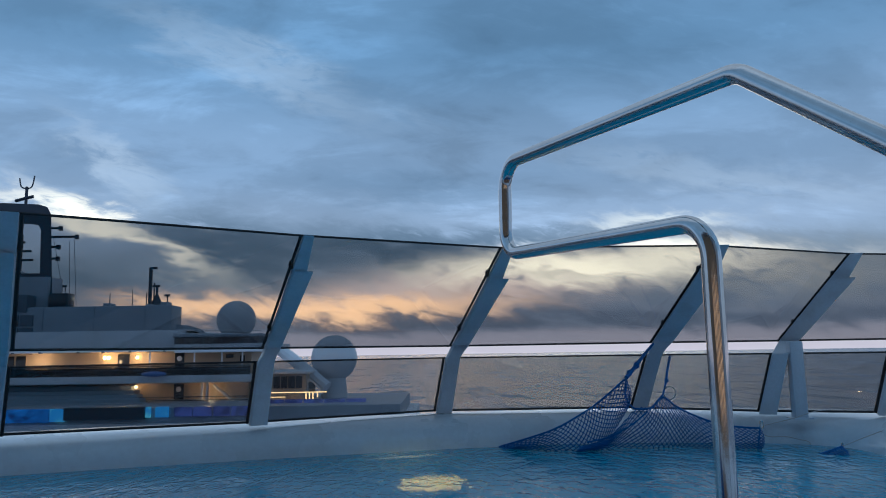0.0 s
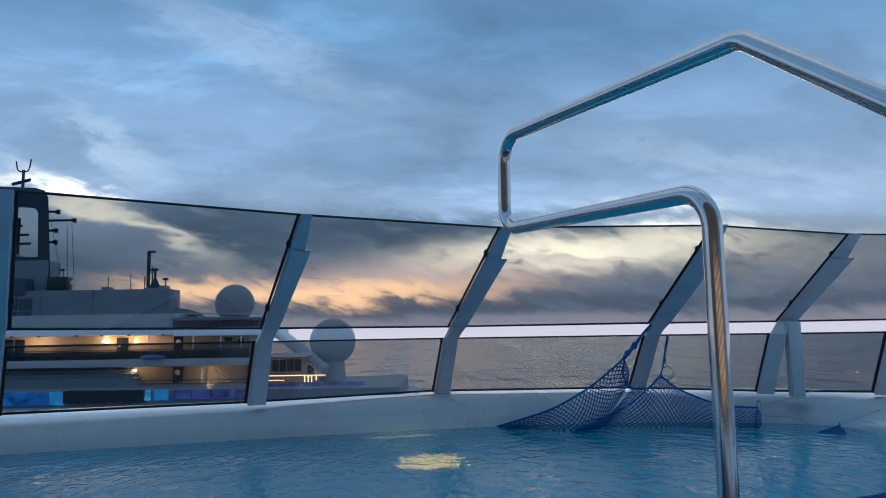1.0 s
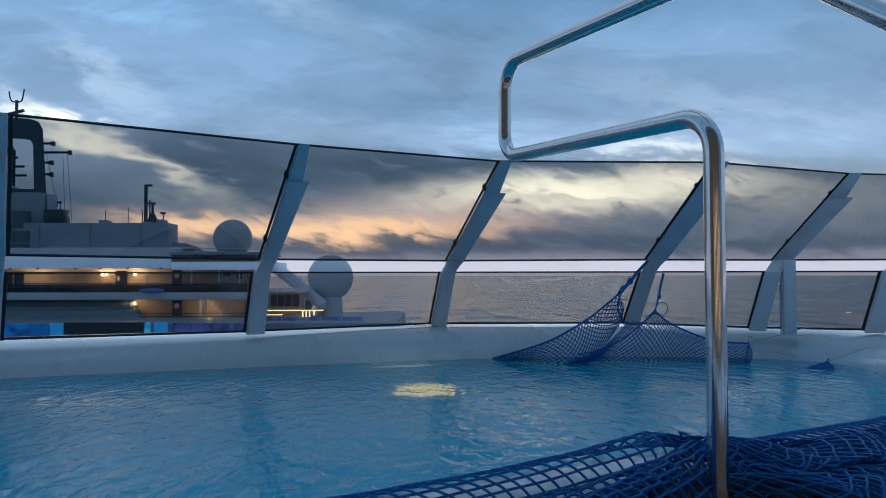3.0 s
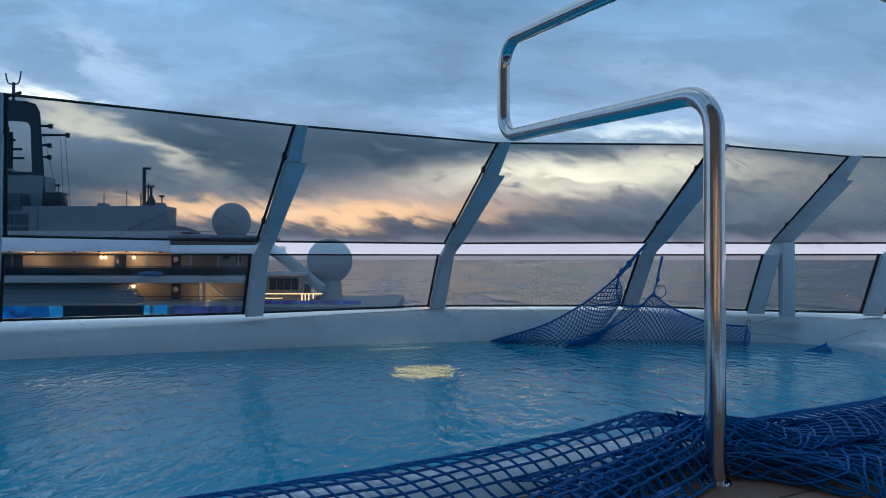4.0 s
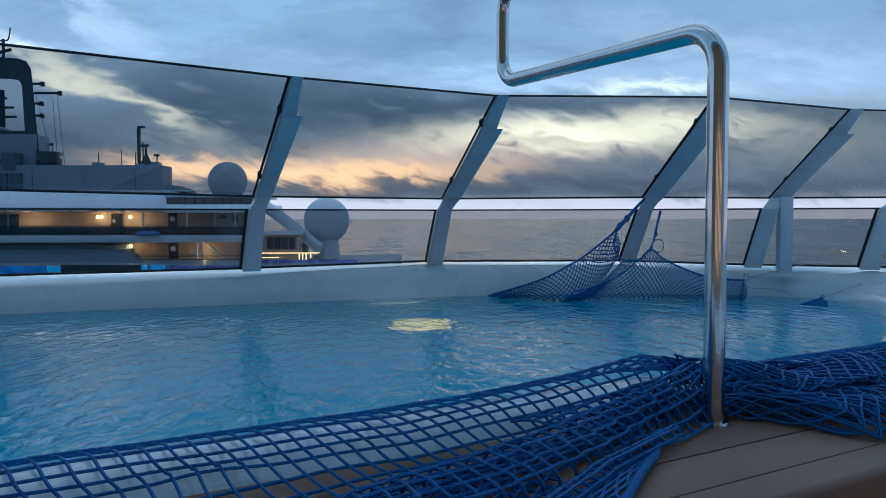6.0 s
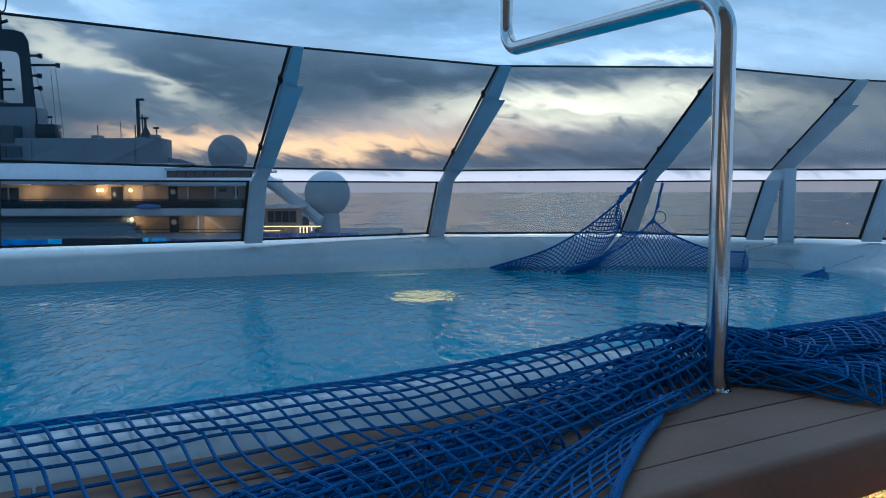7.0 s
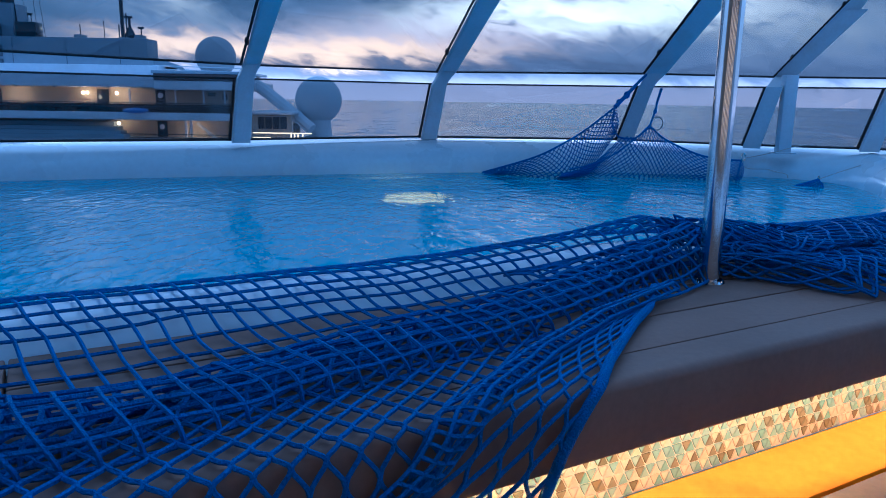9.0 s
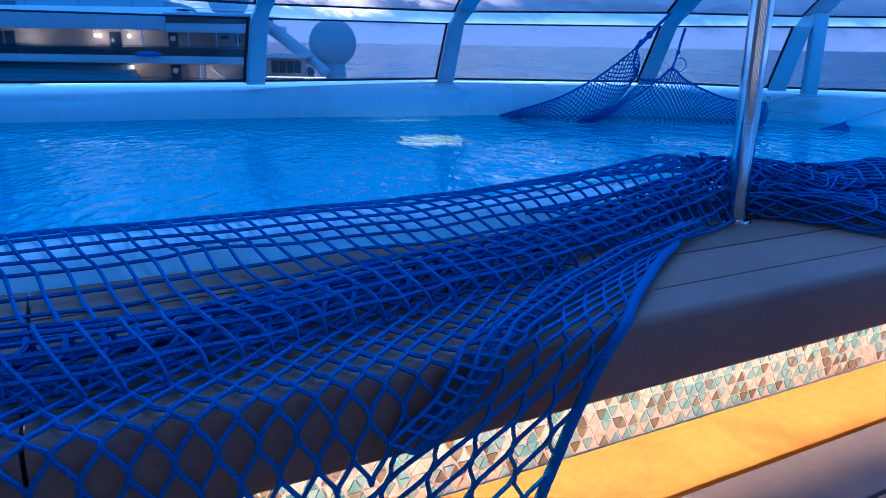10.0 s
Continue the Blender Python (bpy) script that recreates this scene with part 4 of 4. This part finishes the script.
snap((2.645, 6.22, -0.075), 0.035)
snap((3.139, 5.9, -0.190), 0.015)
for label, pts in (("thin pale cord from the net to the windscreen foot", [(2.665, 6.2, -0.045), (2.907, 6.2, 0.008), (3.12, 6.25, 0.058), (3.30, 6.32, 0.062)]),
                   ("thin pale cord lying on the pool rim", [(2.62, 6.2, -0.10), (2.67, 6.15, -0.131), (2.80, 6.12, -0.131), (2.89, 6.12, -0.151), (2.97, 6.1, -0.170), (2.985, 6.1, -0.20)]),
                   ("thin pale cord stretched over the pool rim", [(3.139, 5.9, -0.185), (3.411, 5.9, -0.089), (3.80, 5.9, 0.03)])):
    tagged(part("cord", tube(spline(pts, 24), 0.0035, 5), CORD), label, "cord")
tip = empty("net_corner", "small blue corner of a sunken net at the water line", "net")
place, ni = curtain([(2.935, 5.9, -0.245), (3.042, 5.9, -0.217), (3.139, 5.9, -0.185)], [(2.95, 5.85, -0.30), (3.05, 5.86, -0.30), (3.12, 5.88, -0.30)], 4, 0.02)
net_mesh("mesh", place, ni, 4, lambda t: 0.005, NET, tip, "blue twine", sides=4, sub=1)
part("border_rope", tube(spline([(2.93, 5.9, -0.25), (3.042, 5.9, -0.217), (3.139, 5.9, -0.185)], 12), 0.008, 6), ROPE, tip, "blue edge rope")

# ---- the ship's forward superstructure, far off across the deck ----
SY = 75.0
PX = SY / 1281.8


def sx(u, dy=0.0):
    return -0.018 + ((u - 784) / 1281.8 + 0.006) * (SY + dy)


def sz(v, dy=0.0):
    return 0.519 + (441.7 - v) / 1281.8 * (SY + dy)


def sp(u, v, dy=0.0):
    return Vector((sx(u, dy), SY + dy, sz(v, dy)))


def slab(u0, v0, u1, v1, y0=0.0, y1=6.0, bevel=0.0):
    """A block of the ship by its extent across and up, y0 to y1 metres behind its front."""
    return box((sx(u0, y0), SY + y0, sz(v1, y0)), (sx(u1, y0), SY + y1, sz(v0, y0)), bevel)


ship = empty("ship_superstructure", "white and grey upper decks of a cruise ship at dusk", "ship")
part("upper_house", slab(-260, 352, 297, 405, 0.5, 3.5, 0.1), HULLGREY, ship, "grey upper deckhouse")
part("funnel_base", slab(-160, 298, 76, 353, 2, 5, 0.1), HULLGREY, ship, "grey funnel base")
part("locker", slab(78, 328, 112, 353, 1, 2.5, 0.05), DARK, ship, "dark deck locker")
part("white_band", slab(-260, 396, 312, 433, 0, 12, 0.08), HULL, ship, "white deck band")
part("bridge_roof", slab(300, 404, 458, 409, -0.6, 10, 0.05), HULLGREY, ship, "thin roof over the dark windows")
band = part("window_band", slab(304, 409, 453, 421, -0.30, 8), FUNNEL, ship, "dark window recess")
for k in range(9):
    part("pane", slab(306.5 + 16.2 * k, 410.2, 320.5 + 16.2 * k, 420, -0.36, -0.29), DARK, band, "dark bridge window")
part("bridge_deck", slab(304, 421, 470, 436, -0.4, 10, 0.08), HULL, ship, "white bridge deck edge")
part("gallery_wall", slab(-260, 433, 440, 476, 3.0, 8), BEIGE, ship, "beige gallery wall lit by lamps")
part("gallery_floor", slab(-260, 475, 440, 488, -0.3, 8, 0.06), HULL, ship, "white gallery floor edge")
part("lower_wall", slab(-260, 487, 436, 532, 3.4, 8), BEIGE, ship, "beige lower wall lit by lamps")
part("lower_deck", slab(-260, 530, 700, 556, -9, 10), HULLGREY, ship, "grey open deck")
part("hull", slab(-260, 556, 720, 830, -9, 12), HULL, ship, "white hull side")
for k in range(5):
    part("stand_step", slab(-260, 492 + 7.5 * k, 232 + 5 * k, 499.5 + 7.5 * k, 2.2 - 1.5 * k, 3.7 - 1.5 * k), SEATS, ship, "grey seating step")
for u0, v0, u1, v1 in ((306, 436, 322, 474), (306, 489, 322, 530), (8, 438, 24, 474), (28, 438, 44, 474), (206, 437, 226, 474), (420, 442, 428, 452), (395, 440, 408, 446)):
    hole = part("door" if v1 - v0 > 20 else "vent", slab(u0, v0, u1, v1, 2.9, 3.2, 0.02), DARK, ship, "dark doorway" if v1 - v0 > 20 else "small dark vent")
    if u0 == 306:
        bm = bmesh.new()
        bmesh.ops.create_uvsphere(bm, u_segments=14, v_segments=8, radius=0.28, matrix=Matrix.Translation(sp(314, v0 + 10, 2.85)) @ Matrix.Diagonal((1, 0.2, 1, 1)))
        part("porthole", bm, HULL, hole, "pale round door window")
for u0, u1, v0, v1 in ((110, 116, 235, 352), (118, 128, 232, 352), (80, 104, 226, 330)):
    part("stay_wire", tube([sp(u0, v0, 5), sp(u1, v1, 5)], 0.025, 4), FUNNEL, ship, "thin stay wire")
for u in range(-200, 300, 90):
    part("panel_seam", slab(u, 354, u + 0.8, 404, 0.46, 0.5), VENT, ship, "thin hull seam")
for u, h in ((60, 4), (135, 6), (210, 3), (236, 7)):
    part("deck_box", slab(u + 40, 353 - h, u + 52, 353, 1.5, 3, 0.05), HULLGREY, ship, "grey deck box")
for u in range(250, 436, 13):
    tb = part("table", slab(u, 523, u + 6, 524.5, 1.0, 1.8, 0.02), FUNNEL, ship, "small dark table")
    part("leg", slab(u + 2.6, 524.5, u + 3.4, 531, 1.3, 1.5), FUNNEL, tb)
for u0, v0, u1, v1 in ((18, 330, 40, 360), (8, 366, 26, 385), (30, 366, 52, 385), (8, 389, 26, 408), (30, 389, 52, 408)):
    part("louvre", slab(u0, v0, u1, v1, 0.3, 0.6) if v0 > 350 else slab(u0, v0, u1, v1, 0.3, 2.2), VENT, ship, "grey louvred vent")
# rails of the galleries
for v, u1 in ((459, 438), (512, 436)):
    for q in range(2):
        part("rail", tube([sp(-200 if v < 500 else 245, v + 6 * q, -0.2), sp(u1, v + 6 * q, -0.2)], 0.05, 5), FUNNEL, ship, "dark handrail")
for u in range(-190, 440, 24):
    part("rail_post", tube([sp(u, 459, -0.2), sp(u, 476, -0.2)], 0.04, 5), FUNNEL, ship, "dark rail post")
part("rail_glass", slab(-200, 461, 438, 475, -0.16, -0.12), SMOKED, ship, "tinted balcony glass")
for u in (355, 364):
    part("pillar", tube([sp(u, 488, 1), sp(u, 531, 1)], 0.14, 8), HULL, ship, "pale pillar")
for k in range(2):
    part("stair", tube([sp(375 + 22 * k * 0, 492, 1.5 + k), sp(415, 525, 1.5 + k)], 0.16, 6), HULL, ship, "pale stair string")
bm = bmesh.new()
bmesh.ops.create_uvsphere(bm, u_segments=16, v_segments=10, radius=1, matrix=Matrix.Translation(sp(270, 472, -0.6)) @ Matrix.Diagonal((1.3, 0.8, 0.28, 1)))
part("canopy", bm, CANOPY, ship, "small blue parasol canopy with a faint added glow")

for u in (52, 74, 96, 118, 142, 166, 190, 336, 352, 372, 392, 410):
    chair = part("deck_chair", slab(u, 470, u + 12, 472.5, 1.4, 2.4, 0.02), SEATS, ship, "grey reclining deck chair")
    part("back", slab(u + 9, 463, u + 12, 470, 1.4, 2.4, 0.02), SEATS, chair)
for u in (18, 66, 133, 176, 224, 284, 330, 372):
    part("downlight", slab(u, 431.5, u + 3.5, 434.2, -0.15, 0.3, 0.02), VENT, ship, "small dark fitting on the deck edge")
for u in (262, 340, 388, 424):
    part("pillar", tube([sp(u, 434, 0.6), sp(u, 475, 0.6)], 0.09, 8), HULL, ship, "thin pale gallery pillar")

# funnel: dark ring frame with a sloped shoulder, mast inside
def ringframe(outer, inner, y0, y1):
    bm = bmesh.new()
    n = len(outer)
    for y, flip in ((y0, False), (y1, True)):
        a = [bm.verts.new(sp(u, v, y)) for u, v in outer]
        b = [bm.verts.new(sp(u, v, y)) for u, v in inner]
        for i in range(n):
            f = (a[i], a[(i + 1) % n], b[(i + 1) % n], b[i])
            bm.faces.new(f[::-1] if flip else f)
    bm.verts.ensure_lookup_table()
    for base in (0, n):
        for i in range(n):
            p, q = base + i, base + (i + 1) % n
            bm.faces.new((bm.verts[p], bm.verts[q], bm.verts[q + 2 * n], bm.verts[p + 2 * n]))
    bmesh.ops.recalc_face_normals(bm, faces=bm.faces)
    return bm


outer = [(-62, 300), (-62, 190), (-45, 167), (-20, 163), (50, 167), (66, 172), (74, 186), (84, 330)]
inner = [(-38, 292), (-38, 215), (-34, 205), (-20, 200), (40, 203), (52, 205), (57, 213), (60, 292)]
part("funnel", ringframe(outer, inner, 2.5, 7.5), FUNNEL, ship, "dark open funnel frame")
part("funnel_mast", tube([sp(22, 300, 5), sp(22, 222, 5)], 0.28, 8), FUNNEL, ship, "dark mast in the funnel")
for v, h in ((252, 20), (268, 24), (236, 8)):
    part("yard", tube([sp(22 - h, v, 5), sp(22 + h, v, 5)], 0.14, 6), FUNNEL, ship, "dark yard arm")
part("funnel_rail", tube(spline([sp(-10, 300, 4), sp(20, 288, 3), sp(48, 300, 4)], 12), 0.12, 5), HULL, ship, "pale curved rail")
part("antenna_mast", tube([sp(27, 166, 5), sp(27, 134, 5)], 0.16, 6), FUNNEL, ship, "antenna mast")
part("radar_bar", tube([sp(8, 160, 5), sp(40, 152, 5)], 0.18, 6), FUNNEL, ship, "radar scanner bar")
part("antenna_fork", tube(spline([sp(13, 118, 5), sp(17, 134, 5), sp(27, 137, 5), sp(36, 134, 5), sp(40, 114, 5)], 20), 0.08, 5), FUNNEL, ship, "forked antenna")
for v, l in ((211, 12), (227, 42), (245, 10), (266, 10)):
    part("funnel_arm", tube([sp(76, v, 5), sp(78 + l, v, 5)], 0.14, 6), FUNNEL, ship, "dark funnel arm")
    part("funnel_lamp", box(sp(76 + l, v + 4, 4.8), sp(82 + l, v - 4, 4.8) + Vector((0, 0.4, 0)), 0.05), FUNNEL, ship, "deck floodlight")
# forward mast and aerials
for u, v0, v1, r in ((258, 285, 353, 0.20), (270, 316, 353, 0.14), (265, 312, 350, 0.08), (252, 330, 353, 0.07), (289, 335, 352, 0.07), (187, 330, 353, 0.05), (227, 325, 353, 0.04), (100, 315, 330, 0.05), (107, 315, 330, 0.05)):
    part("aerial", tube([sp(u, v1, 5), sp(u, v0, 5)], r, 6), FUNNEL, ship, "dark aerial")
for u0, u1, v in ((256, 269, 286), (262, 275, 318), (284, 293, 335), (98, 109, 316)):
    part("aerial_arm", tube([sp(u0, v, 5), sp(u1, v, 5)], 0.14, 6), FUNNEL, ship, "dark aerial arm")
bm = bmesh.new()
bmesh.ops.create_cone(bm, cap_ends=True, segments=4, radius1=1.0, radius2=0.1, depth=1.8, matrix=Matrix.Translation(sp(270, 346, 5)))
part("mast_foot", bm, FUNNEL, ship, "dark mast foot")
for u in (292, 297, 303, 306):
    part("rail_post", tube([sp(u, 372 if u > 300 else 354, 2), sp(u, 354, 2)], 0.05, 5), HULL, ship, "pale rail post")
part("ladder_top", tube([sp(292, 356, 2), sp(306, 356, 2)], 0.05, 5), HULL, ship, "pale ladder rail")
part("sloped_roof", ringframe([(305, 405), (306, 386), (330, 389), (352, 396), (362, 405)], [(308, 404), (309, 395), (330, 397), (348, 401), (352, 404)], 2, 6), HULLGREY, ship, "grey sloping screen")
for v in (396, 402):
    part("rail", tube([sp(305, v, 1), sp(455, v + 3, 1)], 0.04, 5), HULL, ship, "pale thin rail")
# lamps on the galleries; the left pair stands in for a lit window
for u, v in ((183, 443), (190, 443), (240, 443), (240, 494), (500, 508), (534, 517), (538, 523)):
    bm = bmesh.new()
    bmesh.ops.create_uvsphere(bm, u_segments=10, v_segments=6, radius=0.17, matrix=Matrix.Translation(sp(u, v, -1.25 if u > 450 else 2.75)))
    part("wall_lamp", bm, LAMPGLOW, ship, "glowing warm wall lamp")
# point lights by the lamps; the last two are added fill without a fixture
for u, v in ((187, 448), (240, 447), (240, 498), (60, 448), (370, 505)):
    lo = new("gallery_light", bpy.data.lights.new("gallery_light", "POINT"))
    lo.data.energy, lo.data.color, lo.data.shadow_soft_size = 85, (1.0, 0.66, 0.34), 0.3
    lo.location = sp(u, v, 1.6)
# lit screens and pool deck below
part("led_screen", slab(-60, 529, 92, 552, -9.4, -9.1), DISPLAY, ship, "large glowing deep blue screen")
part("led_screen", slab(92, 529, 116, 551, -9.4, -9.1), CYAN, ship, "glowing cyan screen end")
part("screen_case", slab(116, 528, 256, 549, -9.6, -8.8), FUNNEL, ship, "dark screen case")
for u0, u1 in ((258, 266), (275, 297)):
    part("led_screen", slab(u0, 528, u1, 546, -9.4, -9.1), CYAN, ship, "small glowing cyan screen")
for u0, u1 in ((308, 338), (341, 372), (376, 404), (407, 436)):
    part("glow_panel", slab(u0, 529, u1, 545, -9.3, -9.1), VIOLET, ship, "dim violet lit panel")
# aft bar terrace
part("bar_house", slab(468, 476, 536, 531, -2, 3, 0.1), BEIGE, ship, "beige terrace bar")
part("bar_roof", slab(462, 470, 541, 476, -3, 5, 0.15), HULL, ship, "white terrace roof")
for u in (479, 492, 505, 518):
    bw = part("bar_window", slab(u, 479, u + 11, 500, -2.2, -1.9), DARK, ship, "dark terrace window")
    part("frame", slab(u - 0.6, 478.4, u + 11.6, 479.2, -2.25, -2.2), HULL, bw)
part("side_screen", ringframe([(539, 484), (548, 488), (560, 500), (568, 511), (539, 511)], [(540, 486), (547, 490), (558, 501), (564, 509.5), (540, 509.5)], -2, -1.8), HULL, ship, "white screen frame")
part("side_pane", slab(540, 490, 552, 510, -1.9, -1.8), DARK, ship, "dark side pane")
part("bar_glow", slab(470, 506.5, 572, 508, -4.2, -4.0), BARGLOW, ship, "warm strip light on the bar")
part("bar_glow", slab(470, 514.5, 500, 515.6, -4.2, -4.0), BARGLOW, ship, "warm strip light on the bar")
for u in (535, 541, 547, 555):
    part("post_light", slab(u, 508, u + 1.6, 524 - (u - 535) * 0.4, -4.2, -4.0), BARGLOW, ship, "warm upright light")
for u0, u1 in ((470, 498), (500, 530), (532, 566), (568, 604), (606, 640)):
    part("glow_panel", slab(u0, 519, u1, 531, -5.4, -5.2), VIOLET, ship, "dim violet lit rail panel")
part("slide", tube([sp(462, 414, 3), sp(494, 436, 2), sp(530, 464, 1), sp(572, 500, 0)], 0.62, 10), HULL, ship, "white sloping slide tube")
part("terrace", slab(440, 530, 640, 556, -8, 4), HULLGREY, ship, "grey terrace deck")


def radome(u, v, r, foot_v, label):
    th = empty("radome", label, "radome", group="satellite domes", place=sp(u, foot_v, 3))
    bm = bmesh.new()
    R = r * PX
    bmesh.ops.create_uvsphere(bm, u_segments=40, v_segments=24, radius=R, matrix=Matrix.Translation((0, 0, sz(v) - sz(foot_v))))
    part("shell", bm, RADOME, th, "pale round shell")
    bm = bmesh.new()
    h = sz(v) - sz(foot_v) - R * 0.75
    bmesh.ops.create_cone(bm, cap_ends=True, segments=24, radius1=R * 0.62, radius2=R * 0.5, depth=max(0.3, h), matrix=Matrix.Translation((0, 0, max(0.3, h) / 2)))
    part("pedestal", bm, RADOME, th, "tapered white pedestal")


radome(412, 379, 35, 408, "large pale satellite dome on the bridge roof")
radome(585, 446, 41.5, 531, "large pale satellite dome on a terrace pedestal")

# ---- mosaic pieces ----
TS = 0.026


def tile_mesh(kind):
    a, h, g, d = TS, TS * 0.95, 0.0024, 0.003
    tri = [(g, 0, g * 0.6), (a - g, 0, g * 0.6), (a / 2, 0, h - 1.6 * g)] if kind == 0 else [(g, 0, h - g * 0.6), (a / 2, 0, 1.6 * g), (a - g, 0, h - g * 0.6)]
    bm = bmesh.new()
    f = [bm.verts.new((x, -d, z)) for x, y, z in tri]
    b = [bm.verts.new((x, 0.001, z)) for x, y, z in tri]
    bm.faces.new(f)
    for i in range(3):
        bm.faces.new((f[i], b[i], b[(i + 1) % 3], f[(i + 1) % 3]))
    bmesh.ops.recalc_face_normals(bm, faces=bm.faces)
    return mesh_of(bm, "tile", TILE, False)


TM = (tile_mesh(0), tile_mesh(1))
rest = bmesh.new()
TURN = Matrix(((EX, -EY, 0), (EY, EX, 0), (0, 0, 1))).to_4x4()
for row in range(7):
    z = -0.2985 + row * TS * 0.95
    for k in range(-70, 70):
        for kind in (0, 1):
            s = (k + 0.5 * kind + 0.5 * (row % 2)) * TS
            if not -1.8 < s < 1.7:
                continue
            m = Matrix.Translation(at(s, -0.2345, z)) @ TURN
            if -0.55 < s < 0.15 and row < 5:
                ob = new("tile", TM[kind])
                ob.parent = riser
                ob.matrix_basis = m
            else:
                n0 = len(rest.verts)
                rest.from_mesh(TM[kind])
                rest.verts.ensure_lookup_table()
                bmesh.ops.transform(rest, matrix=m, verts=rest.verts[n0:])
tagged(part("tiles", rest, TILE_FAR, riser, "more mosaic tiles", smooth=False), kind="stuff")
